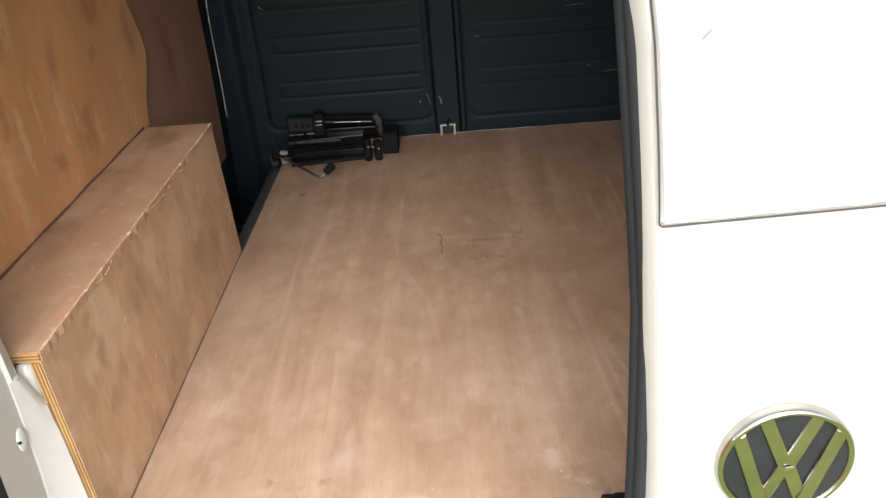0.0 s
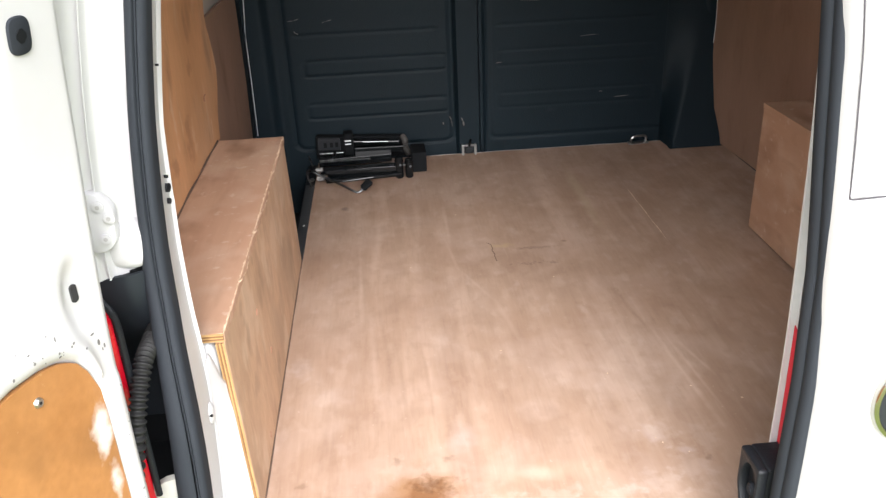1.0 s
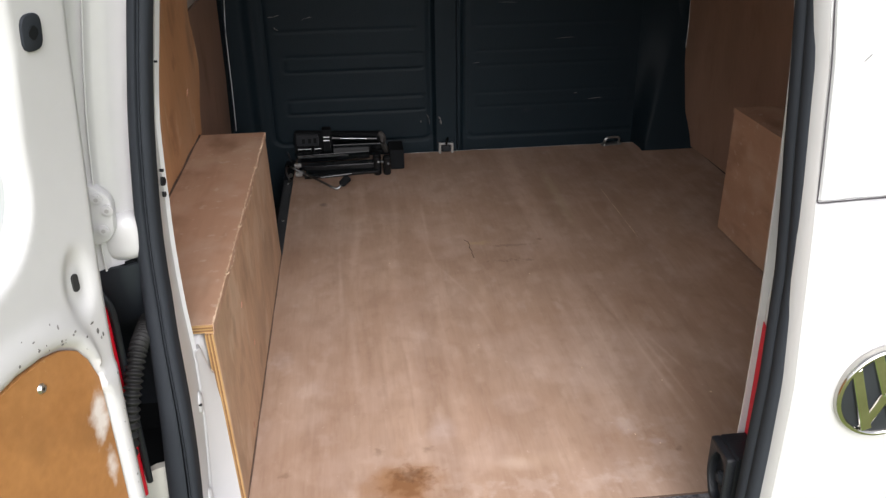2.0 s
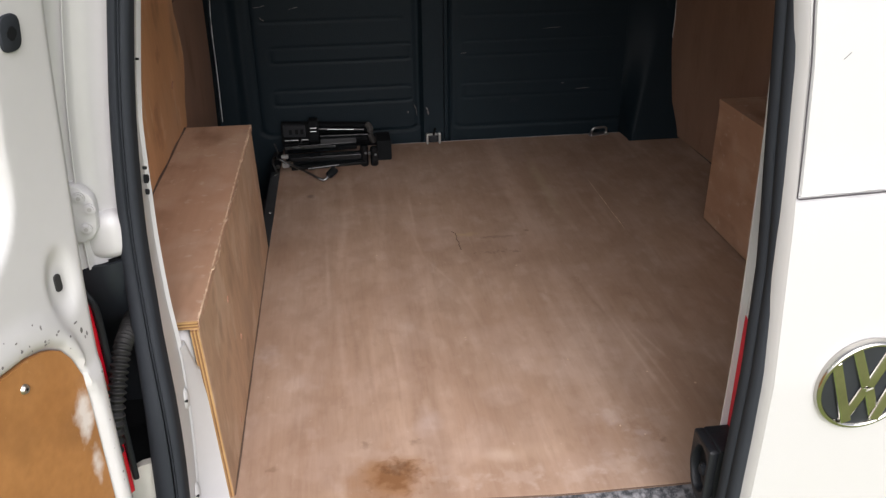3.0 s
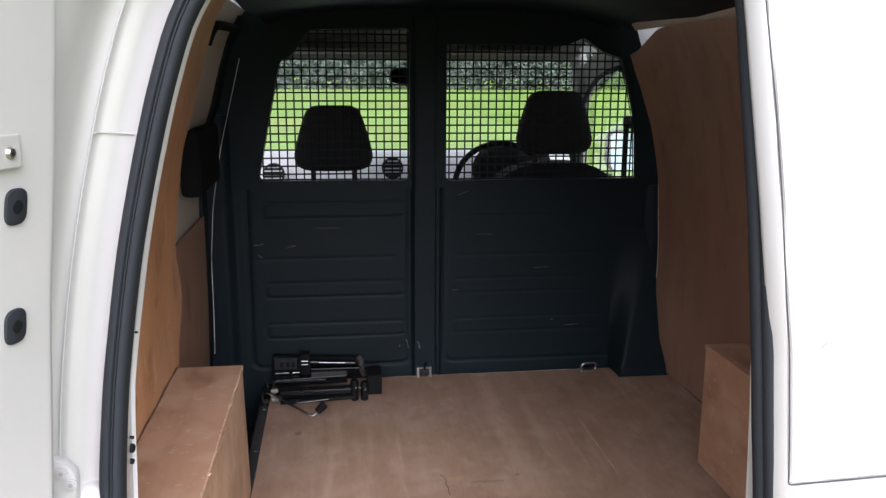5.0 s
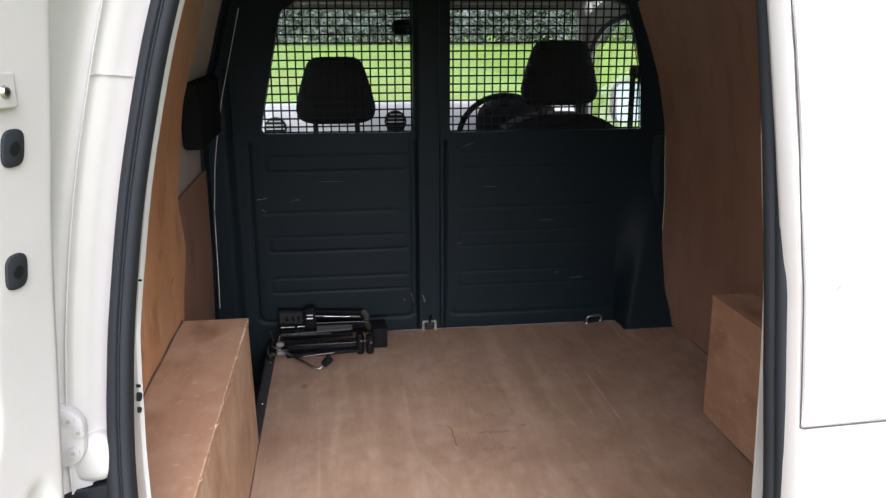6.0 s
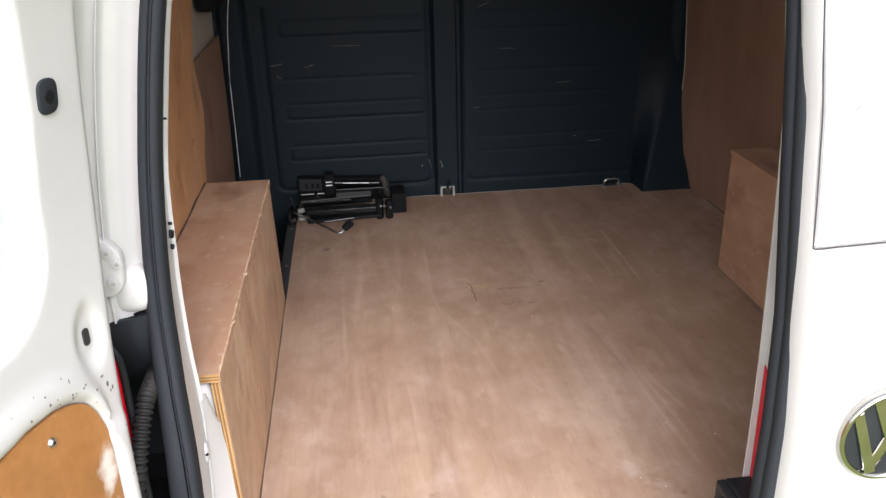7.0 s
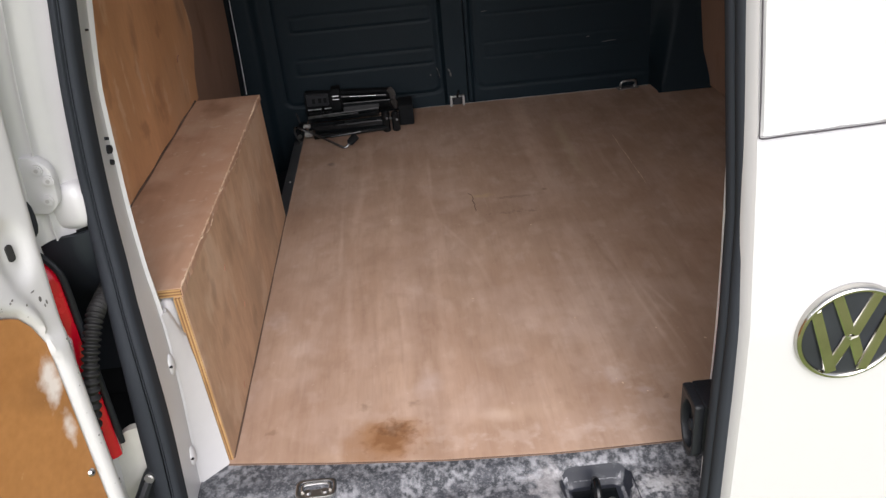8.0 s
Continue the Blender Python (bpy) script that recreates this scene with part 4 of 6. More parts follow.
part("housing_back", sheet(span(-0.712, -0.622, 10), span(0.80, 1.052, 16), lambda x, z: (x, -0.104 + 0.088 * step(1.040, 0.88, z) + 0.012 * step(-0.640, -0.622, x), z + 0.006 * step(-0.70, -0.64, x) * step(0.98, 1.052, z)), (0, 0.006, 0)), HOUSING, tail, "curved blue-black lamp housing", smooth=True)

# wiring sleeve between body and open door
hose = thing("wiring_sleeve", "black corrugated rubber wiring sleeve", "cable sleeve")
HOSE = [(-0.634, -0.088, 0.967), (-0.635, -0.105, 0.964), (-0.636, -0.130, 0.960), (-0.639, -0.155, 0.938), (-0.644, -0.174, 0.905), (-0.651, -0.187, 0.858), (-0.664, -0.197, 0.800), (-0.684, -0.206, 0.745)]
part("sleeve", tube(HOSE, 0.014, 14, 60, lambda s: (0.0098 + 0.0019 * math.sin(s * 2 * math.pi * 32)) * (1 - 0.08 * s)), SLEEVE, hose, smooth=60)
part("collar", rod((-0.633, -0.070, 0.969), (-0.6345, -0.094, 0.966), 0.0112, 16, bevel=0.003), SLEEVE, hose, smooth=True)


# ---- load space lining ----
def wall_l(z):
    return along([(0.4, -0.742), (0.88, -0.728), (1.2, -0.726), (1.29, -0.719), (1.41, -0.699), (1.48, -0.676), (1.61, -0.641), (1.70, -0.610), (1.78, -0.56)], z)


def wall_r(z):
    return along([(0.4, 0.770), (0.58, 0.766), (0.90, 0.757), (1.06, 0.745), (1.25, 0.722), (1.44, 0.688), (1.6, 0.648), (1.72, 0.600), (1.78, 0.56)], z)


# floor sheets: the front edge bows towards the rear sill
def floor_edge(x):
    return along([(-0.60, 0.004), (-0.554, -0.002), (-0.40, -0.024), (-0.228, -0.044), (-0.05, -0.056), (0.165, -0.058), (0.40, -0.036), (0.77, 0.0)], x)


floor = thing("floor", "worn reddish plywood load floor with stains and scuffs", "floor", kind="structure")
main = [(x, floor_edge(x)) for x in span(-0.5755, 0.3519, 24)] + [(0.3519, 1.606), (-0.566, 1.606), (-0.566, 0.884), (-0.5755, 0.884)]
part("plywood_sheet", plate(main, [], 0.012, pose(0, 0, FLOOR - 0.006), 0.0003), PLY_FLOOR, floor)
side = [(x, floor_edge(x)) for x in span(0.3521, 0.768, 12)] + [(0.766, 1.514), (0.5853, 1.514), (0.592, 1.606), (0.3521, 1.606)]
part("plywood_sheet", plate(side, [], 0.012, pose(0, 0, FLOOR - 0.0061), 0.0003), PLY_FLOOR, floor)
part("joint_dust", tube([(0.352 + 0.0006 * math.sin(50 * y), y, FLOOR - 0.0002) for y in span(1.20, 0.86, 20)], 0.0009, 5, 1, lambda q: 0.0003 + 0.0009 * abs(math.sin(9 * q + 0.4))), EDGE_RAW, floor, "pale dust in the joint between the sheets")
part("subfloor", box(-0.583, 0.80, 0.0, 1.64, 0.385, 0.566), PLASTIC, floor)
# Dark line drawn along the gap at the floor's rear edge.
part("edge_gap", tube([(x, floor_edge(x) - 0.0012, FLOOR - 0.0022) for x in span(-0.572, 0.60, 30)], 0.0024, 6, 1), GOUGE, floor, "dark line along the gap at the rear edge")
crackline = tube([(-0.100, 0.908, FLOOR), (-0.091, 0.894, FLOOR), (-0.0895, 0.872, FLOOR), (-0.0925, 0.862, FLOOR), (-0.0885, 0.838, FLOOR), (-0.0905, 0.831, FLOOR), (-0.0890, 0.800, FLOOR)], 0.0009, 5, 1)
part("gouge", crackline, GOUGE, floor, "dark gouge in the veneer")

part("foot_gap", tube([(-0.5752 + lean_by(y, FLOOR), y, FLOOR + 0.0006) for y in span(0.012, 0.884, 40)], 0.0011, 5, 1, lambda q: 0.0011 + 0.0009 * abs(math.sin(14 * q))), GOUGE, floor, "dark gap at the foot of the box")
flecks = random.Random(44)
for x, y in ((-0.161, 1.10), (-0.138, 0.407), (0.123, 0.064), (0.080, 0.105), (0.088, 0.092), (0.267, 0.193), (0.03, 0.70), (-0.30, 0.80), (0.05, 0.30), (0.19, 0.24)):
    part("fleck", lump((x, y, FLOOR), (0.0012 + 0.0014 * flecks.random(), 0.0014 + 0.0018 * flecks.random(), 0.0004), 8, 2), EDGE_RAW, floor, "pale fleck of dried paint")
part("dust_line", tube([(x, 1.6045 + 0.0007 * math.sin(40 * x), FLOOR + 0.0002) for x in span(-0.20, 0.575, 24)], 0.0010, 5, 1, lambda s: 0.0005 + 0.0008 * abs(math.sin(23 * s))), SEALANT, floor, "pale dust along the bulkhead")
edge_strip = thing("floor_edge_strip", "grey metal angle strip along the step well", "edge strip")
part("angle", box(-0.592, -0.566, 0.885, 1.40, FLOOR - 0.02, FLOOR + 0.004, 0.002), mat("dull_grey_strip", (0.11, 0.115, 0.12), (0.07, 0.075, 0.08), 0.4, 0.6, scale=12, bump=0.2), edge_strip)
for y in (0.892, 1.09, 1.37):
    screw(edge_strip, (-0.577, y, FLOOR + 0.004), (0, 0, 1), 0.0042).data.materials[0] = TARNISH


def ply_edge(parent, x0, x1, y0, y1, z0, z1, axis):
    """The raw edge of a plywood sheet: five thin layers."""
    for k in range(5):
        a, b = k / 5, (k + 1) / 5
        dims = [x0, x1, y0, y1, z0, z1]
        i = 2 * "xyz".index(axis)
        lo, hi = dims[i], dims[i + 1]
        dims[i], dims[i + 1] = lo + (hi - lo) * a + 0.0002, lo + (hi - lo) * b - 0.0002
        part("veneer_layer", lean(box(*dims)) if axis == "x" else box(*dims), EDGE_PALE if k % 2 == 0 else EDGE_DARK, parent)


def ragged_sheet(us, vs, place, thick, seed, jag=0.003):
    """A plywood sheet with a splintered edge along its last row."""
    r = random.Random(seed)
    j = [r.gauss(0, jag) for _ in us]
    return sheet(us, vs, lambda u, v: place(u, v, j[us.index(u)] if v == vs[-1] else 0.0), thick)


left_box = thing("wheel_arch_box", "plywood box over the wheel arch with splintered edges", "wheel arch box", "wheel arch boxes")
TOP_L = 0.902
top = part("top_panel", ragged_sheet(span(0.0165, 0.888, 80), [-0.740, -0.65, -0.60, -0.578, -0.5745], lambda y, x, j: (x + j * 0.22, y, TOP_L - 0.0006 * (x > -0.58) * abs(j) / 0.003), (0, 0, -0.012), 5), PLY_BOX, left_box)
ply_edge(top, -0.66, -0.5765, 0.0130, 0.0163, TOP_L - 0.012, TOP_L - 0.0005, "z")
side_l = part("side_panel", lean(box(-0.588, -0.576, 0.0125, 0.886, FLOOR - 0.004, TOP_L - 0.0125, 0.0006)), PLY_SIDE, left_box, "smeared brown plywood side panel")
ply_edge(side_l, -0.588, -0.5765, 0.0085, 0.0123, FLOOR + 0.0005, TOP_L - 0.0126, "x")
part("end_panel", box(-0.720, -0.5885, 0.872, 0.884, FLOOR - 0.06, TOP_L - 0.0125, 0.0006), PLY_SIDE, left_box)
rs = random.Random(8)
part("raw_edge", sheet(span(0.0168, 0.886, 220), [0, 1], lambda y, v: (-0.5750 - 0.0006 * rs.random() - v * (0.0008 + 0.0026 * rs.random() ** 3), y, TOP_L + 0.0006), (0, 0, -0.004)), EDGE_RAW, top, "pale splintered edge")
# Dark line drawn for the gap between box top and wall.
part("dirt_line", tube([(wall_l(0.905) + 0.0022 + 0.0008 * math.sin(31 * y), y, TOP_L + 0.0005) for y in span(0.01, 0.885, 30)], 0.0018, 6, 2, lambda s: 0.0014 + 0.0012 * abs(math.sin(17 * s))), GOUGE, left_box, "dark line along the joint with the wall")
for k in range(34):
    y = 0.02 + 0.025 * k + 0.01 * rs.random()
    part("splinter", box(-0.5772 + rs.gauss(0, 0.0006), -0.5752 + rs.gauss(0, 0.0003), y, y + 0.004 + 0.012 * rs.random(), TOP_L - 0.002, TOP_L + 0.0006 + 0.0005 * rs.random()), EDGE_RAW, left_box)
for y in (0.862, 0.800, 0.786, 0.770, 0.752, 0.742, 0.640, 0.345, 0.165):
    part("splinter", tube([(-0.5765, y, TOP_L), (-0.5725, y + 0.002, TOP_L + 0.0015), (-0.5705 - 0.002 * rs.random(), y + 0.006, TOP_L + 0.003 + 0.003 * rs.random())], 0.0016, 5, 2, lambda q: 0.0018 * (1.05 - q)), EDGE_RAW, left_box)
for y0, y1 in ((0.19, 0.27), (0.44, 0.60), (0.62, 0.655)):
    part("torn_strip", tube([(-0.5756, y0, TOP_L - 0.004), (-0.5748, y0 + 0.3 * (y1 - y0), TOP_L - 0.0105), (-0.5750, y0 + 0.7 * (y1 - y0), TOP_L - 0.011), (-0.5757, y1, TOP_L - 0.004)], 0.001, 5, 6, lambda q: 0.0011 + 0.0006 * math.sin(37 * q + y0)), EDGE_RAW, left_box, "pale strip of torn veneer")
    part("tear", tube([(-0.5759, y0 + 0.01, TOP_L - 0.009), (-0.5757, (y0 + y1) / 2, TOP_L - 0.0145), (-0.5759, y1 - 0.01, TOP_L - 0.009)], 0.0009, 5, 6), GOUGE, left_box, "dark tear under the edge")
for y, z in ((0.250, 0.800), (0.308, 0.687), (0.170, 0.606)):
    part("pencil_mark", tube([(-0.5759 + lean_by(y, z), y - 0.003, z - 0.005), (-0.5760 + lean_by(y, z), y + 0.001, z), (-0.5761 + lean_by(y, z), y + 0.003, z + 0.004)], 0.0008, 5, 3), RED_PENCIL, left_box, "small red pencil mark")

right_box = thing("wheel_arch_box", "closed plywood box over the wheel arch beside the closed door", "wheel arch box", "wheel arch boxes")
TOP_R = 0.910
part("top_panel", sheet(span(0.03, 0.884, 10), [0.5745, 0.60, 0.755], lambda y, x: (x, y, TOP_R), (0, 0, -0.012)), PLY_BOX, right_box)
part("side_panel", box(0.576, 0.588, 0.03, 0.882, FLOOR + 0.006, TOP_R - 0.0125, 0.0006), PLY_BOX, right_box)
part("end_panel", box(0.5885, 0.752, 0.870, 0.882, FLOOR + 0.006, TOP_R - 0.0125, 0.0006), PLY_BOX, right_box)
# Black strip set in the gap under the box as its shade.
part("shadow_gap_batten", box(0.582, 0.592, 0.03, 0.868, FLOOR, FLOOR + 0.006), PLASTIC, right_box)

left_wall = thing("wall_left", "orange-brown plywood side lining with a rough-cut end", "wall", kind="structure")
ragged = random.Random(12)
CUT = [(0.90, 0.930), (0.95, 0.945), (1.00, 0.99), (1.05, 1.012), (1.10, 0.995), (1.16, 0.965), (1.22, 0.985), (1.30, 0.998), (1.45, 1.0), (1.6, 1.002), (1.74, 1.0)]
zs = span(0.895, 1.74, 40)
part("plywood_sheet", sheet(zs, span(0, 1, 12), lambda z, u: (wall_l(z), 0.0 + u * (along(CUT, z) + ragged.gauss(0, 0.0015) * (u == 1)), z), (-0.010, 0, 0)), PLY_WALL, left_wall)
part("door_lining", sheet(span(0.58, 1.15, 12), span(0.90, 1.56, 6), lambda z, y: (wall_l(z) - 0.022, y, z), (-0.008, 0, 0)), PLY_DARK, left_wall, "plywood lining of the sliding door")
part("inner_metal", sheet(span(0.60, 1.76, 20), span(0.85, 1.61, 8), lambda z, y: (wall_l(z) - 0.034, y, z), (-0.008, 0, 0)), BEIGE, left_wall, "beige painted inner metal", smooth=True)
part("front_pillar", sheet(span(0.45, 1.74, 20), span(1.53, 1.615, 4), lambda z, y: (wall_l(z) - 0.024 + 0.004 * step(1.53, 1.56, y), y, z), (-0.01, 0, 0)), BULK, left_wall, "black pillar trim", smooth=True)
part("pale_edge", tube([(along([(0.66, -0.7475), (0.715, -0.7455), (0.85, -0.7425), (1.0, -0.7410), (1.17, -0.727), (1.21, -0.7205), (1.36, -0.693), (1.63, -0.624)], z), 1.592, z) for z in span(0.69, 1.62, 14)], 0.0013, 6, 2), BLANK, left_wall)

part("pencil_mark", tube([(wall_l(1.03) + 0.0004, 0.822, 1.014), (wall_l(1.03) + 0.0004, 0.828, 1.022), (wall_l(1.03) + 0.0004, 0.842, 1.024)], 0.0016, 5, 3), RED_PENCIL, left_wall, "small red pencil mark")

part("door_aperture_seal", tube([(wall_l(z) - 0.018, y, z) for y, z in ((1.092, 1.645), (1.105, 1.676), (1.165, 1.692), (1.36, 1.699), (1.60, 1.704))], 0.012, 10, 5), SOFTBLACK, left_wall, "dark rubber along the upper corner of the sliding door", smooth=True)
lock = thing("lock_cover", "black plastic lock cover on the sliding door", "lock cover")
part("cover", box(-0.750, -0.695, 1.20, 1.57, 1.255, 1.430, 0.018, 3), SOFTBLACK, lock, smooth=True)

def wall_in(z):
    """How far the forward edge of the lining bends inwards."""
    return along([(0.60, 0.010), (0.70, 0.032), (0.86, 0.030), (0.96, 0.020), (1.10, 0.015), (1.25, 0.006), (1.6, 0.010), (1.78, 0.0)], z)


# This lining's shade is painted in by the darker plywood.
right_wall = thing("wall_right", "plywood side lining with its shade put into the brown", "wall", kind="structure")
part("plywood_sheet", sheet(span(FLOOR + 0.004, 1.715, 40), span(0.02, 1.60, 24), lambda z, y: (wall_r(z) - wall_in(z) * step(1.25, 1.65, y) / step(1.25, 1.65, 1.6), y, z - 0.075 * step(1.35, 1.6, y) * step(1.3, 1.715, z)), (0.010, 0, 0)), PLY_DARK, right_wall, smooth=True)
part("top_rail", sheet(span(1.717, 1.79, 4), span(0.0, 1.61, 4), lambda z, y: (wall_r(z) + 0.012, y, z), (0.01, 0, 0)), BEIGE, right_wall, "beige metal roof rail", smooth=True)
part("pale_edge", tube([(wall_r(z) - wall_in(z) + 0.001, 1.597, z) for z in span(0.70, 1.22, 9)], 0.0020, 6, 2), BLANK, right_wall)

# rear sill
sill = thing("rear_sill", "scuffed black plastic loading sill with grey dirt", "sill")


def sill_z(x, y):
    d = step(-0.064, -0.048, x) * step(0.052, 0.036, x) * step(-0.082, -0.096, y)
    edge = step(-0.195, -0.230, y)
    return FLOOR - 0.0012 - 0.011 * step(-0.06, -0.10, y) - 0.030 * d - 0.05 * edge - 0.008 * step(-0.12, -0.2, y)


part("tread", sheet(span(-0.61, 0.64, 150), span(-0.235, 0.01, 40), lambda x, y: (x, y, sill_z(x, y)), (0, 0, -0.10)), SILL, sill, smooth=50)
tray = bmesh.new()
outline = rounded([(-0.066, -0.215), (0.054, -0.215), (0.049, -0.083), (-0.059, -0.083)], 0.022, 6)
rings = []
for s in span(1.0, 0.05, 16):
    c = Vector((-0.006, -0.150))
    rings.append([tray.verts.new((*(c + (p - c) * s), max(sill_z(*(c + (p - c) * s)), FLOOR - 0.0425) + 0.0012)) for p in outline])
for a, b in zip(rings, rings[1:]):
    for k in range(len(outline)):
        tray.faces.new((a[k], a[(k + 1) % len(outline)], b[(k + 1) % len(outline)], b[k]))
tray.faces.new(rings[-1])
part("recess_tray", tray, TRAY, sill, "smooth black striker recess", smooth=True)
striker = thing("door_striker", "oily black steel door striker loop in the sill", "striker")
SZ = FLOOR - 0.043
part("loop", tube([(-0.010, -0.142, SZ), (-0.010, -0.142, SZ + 0.028), (-0.009, -0.125, SZ + 0.038), (-0.008, -0.108, SZ + 0.028), (-0.008, -0.108, SZ)], 0.0060, 10, 5), DARKMETAL, striker, smooth=True)
part("base_plate", box(-0.042, 0.026, -0.158, -0.104, SZ + 0.001, SZ + 0.006, 0.0018), DARKMETAL, striker)
for x in (-0.031, 0.014):
    part("screw", rod((x, -0.131, SZ + 0.005), (x, -0.131, SZ + 0.009), 0.008, 12, 0.006), STEEL, striker, smooth=True)


def lashing_plate(x, y, z):
    """A recessed lashing eye: dished frame, folded ring and two screws."""
    t = thing("lashing_eye", "steel lashing eye folded into its dished plate", "lashing eye")
    f = part("frame", plate(rounded([(-0.031, -0.019), (0.031, -0.019), (0.031, 0.019), (-0.031, 0.019)], 0.013), [rounded([(-0.026, -0.0145), (0.026, -0.0145), (0.026, 0.0145), (-0.026, 0.0145)], 0.010)], 0.007, pose(x, y, z + 0.0035), 0.0015), STEEL, t, smooth=True)
    part("dish", plate(rounded([(-0.0265, -0.015), (0.0265, -0.015), (0.0265, 0.015), (-0.0265, 0.015)], 0.010), [], 0.002, pose(x, y, z + 0.0015)), mat("dull_steel", (0.42, 0.40, 0.36), (0.30, 0.28, 0.25), 0.35, 0.9, scale=40), t)
    part("ring", tube([(x - 0.021, y - 0.003, z + 0.004), (x - 0.020, y + 0.008, z + 0.005), (x, y + 0.011, z + 0.005), (x + 0.020, y + 0.008, z + 0.005), (x + 0.021, y - 0.003, z + 0.004)], 0.0022, 8, 5), STEEL, t, smooth=True)
    for dx in (-0.013, 0.013):
        part("screw", rod((x + dx, y - 0.005, z + 0.002), (x + dx, y - 0.005, z + 0.006), 0.006, 12, 0.004), STEEL, t, smooth=True)


lashing_plate(-0.428, -0.074, FLOOR - 0.0065)


# ---- bulkhead ----
BY = 1.625
bulkhead = thing("bulkhead", "blue-black steel bulkhead with pressed ribs and two meshed windows", "bulkhead")


def bar_field(x, z, x0, x1, zc, half, soft=0.006):
    """1 inside a rounded horizontal rib, 0 outside."""
    dx, dz = max(x0 + half - x, 0.0, x - x1 + half), abs(z - zc)
    return step(half + soft, half - soft, math.hypot(dx, dz) if dx > 0 else dz)


def rim_field(x, z, x0, x1, z0, z1, w=0.009):
    """1 on a narrow rounded outline."""
    r = 0.03
    qx, qz = abs(x - (x0 + x1) / 2) - (x1 - x0) / 2 + r, abs(z - (z0 + z1) / 2) - (z1 - z0) / 2 + r
    d = math.hypot(max(qx, 0), max(qz, 0)) + min(max(qx, qz), 0) - r
    return step(w, w * 0.3, abs(d))


RIBS = (1.147, 0.885, 0.747)


def pressed_bar(x, z, x0, x1, zc):
    """A long raised bar inside a narrow sunken outline with rounded corners."""
    r, half = 0.010, 0.024
    qx, qz = abs(x - (x0 + x1) / 2) - (x1 - x0) / 2 + r, abs(z - zc) - half + r
    d = math.hypot(max(qx, 0), max(qz, 0)) + min(max(qx, qz), 0) - r
    return 0.0024 * step(0.0060, 0.0015, abs(d)) - 0.0012 * step(0.0, -0.006, d)


def bulk_y(x, z):
    y = BY
    for zc in RIBS:
        y += pressed_bar(x, z, -0.578, -0.134, zc)
        y += 0.4 * pressed_bar(x, z, 0.035, 0.560, zc)
    y += 0.0018 * bar_field(x, z, -0.600, -0.160, 0.990, 0.0045, 0.003)
    y += 0.0012 * bar_field(x, z, 0.035, 0.560, 0.990, 0.0045, 0.003)
    y += 0.005 * rim_field(x, z, -0.628, -0.112, 0.622, 1.40)
    y += 0.003 * rim_field(x, z, 0.004, 0.690, 0.622, 1.40)
    y -= 0.020 * step(-0.106, -0.096, x) * step(-0.022, -0.030, x)
    y += 0.010 * step(-0.028, -0.022, x) * step(-0.006, -0.012, x)
    y -= 0.025 * step(-0.665, -0.695, x)
    y -= 0.012 * step(0.690, 0.715, x)
    return y


xs = sorted(set([round(v, 4) for v in span(-0.765, 0.765, 200)] + [-0.106, -0.101, -0.096, -0.030, -0.026, -0.022, -0.012, -0.008, -0.004]))
part("lower_panel", sheet(xs, span(0.36, 1.2165, 260), lambda x, z: (x, bulk_y(x, z), z), (0, 0.02, 0)), BULK, bulkhead, "ribbed blue-black steel panel", smooth=50)
WIN_L = [(-0.590, 1.243), (-0.109, 1.240), (-0.109, 1.715), (-0.420, 1.708), (-0.446, 1.673), (-0.472, 1.630), (-0.510, 1.615), (-0.553, 1.42)]
WIN_R = [(0.005, 1.238), (0.650, 1.240), (0.641, 1.408), (0.614, 1.527), (0.580, 1.632), (0.550, 1.639), (0.512, 1.653), (0.453, 1.694), (0.420, 1.679), (0.380, 1.668), (0.005, 1.670)]
RL = [0.028, 0.028, 0.02, 0.015, 0.01, 0.02, 0.02, 0.05]
RR = [0.028, 0.006, 0.05, 0.05, 0.02, 0.02, 0.02, 0.006, 0.02, 0.02, 0.012]
outer = [(-0.762, 1.216), (0.752, 1.216), (0.716, 1.42), (0.66, 1.62), (0.60, 1.80), (-0.60, 1.80), (-0.66, 1.62), (-0.725, 1.42)]
part("upper_panel", plate(outer, [rounded(WIN_L, RL), rounded(WIN_R, RR)], 0.024, pose(0, BY + 0.012, 0) @ UP_XZ, 0.0002), BULK, bulkhead)
part("centre_post", sheet(span(-0.1045, -0.0235, 14), span(1.2165, 1.752, 6), lambda x, z: (x, bulk_y(x, 1.21), z), (0, 0.02, 0)), BULK, bulkhead, smooth=50)
part("side_flange", sheet(span(-0.765, -0.672, 12), span(1.2165, 1.45, 4), lambda x, z: (x, bulk_y(x, 1.21), z), (0, 0.02, 0)), BULK, bulkhead, smooth=50)


def foot_y(u, z):
    """A steep corner fillet that runs out into the panel above the floor."""
    x1 = along([(0.567, 0.757), (0.62, 0.752), (0.70, 0.736), (1.05, 0.736)], z)
    x = 0.583 + (x1 - 0.583) * u
    deep = 0.112 * max(0.0, 1 - (z - 0.567) / 0.50) ** 1.25
    return (x, BY - 0.001 - deep * step(0.580, 0.590 + 0.30 * max(0.0, z - 0.585), x), z)


part("corner_foot", sheet(span(0, 1, 24), span(0.567, 1.06, 30), foot_y, (0, 0.06, 0)), BULK, bulkhead, smooth=50)


def inside(p, poly):
    x, z = p
    hit = False
    for i in range(len(poly)):
        (ax, az), (bx, bz) = poly[i - 1], poly[i]
        if (az > z) != (bz > z) and x < (bx - ax) * (z - az) / (bz - az) + ax:
            hit = not hit
    return hit


WIRE = mat("black_coated_wire", (0.010, 0.012, 0.015), (0.007, 0.009, 0.011), 0.6, scale=30, spec=0.2)


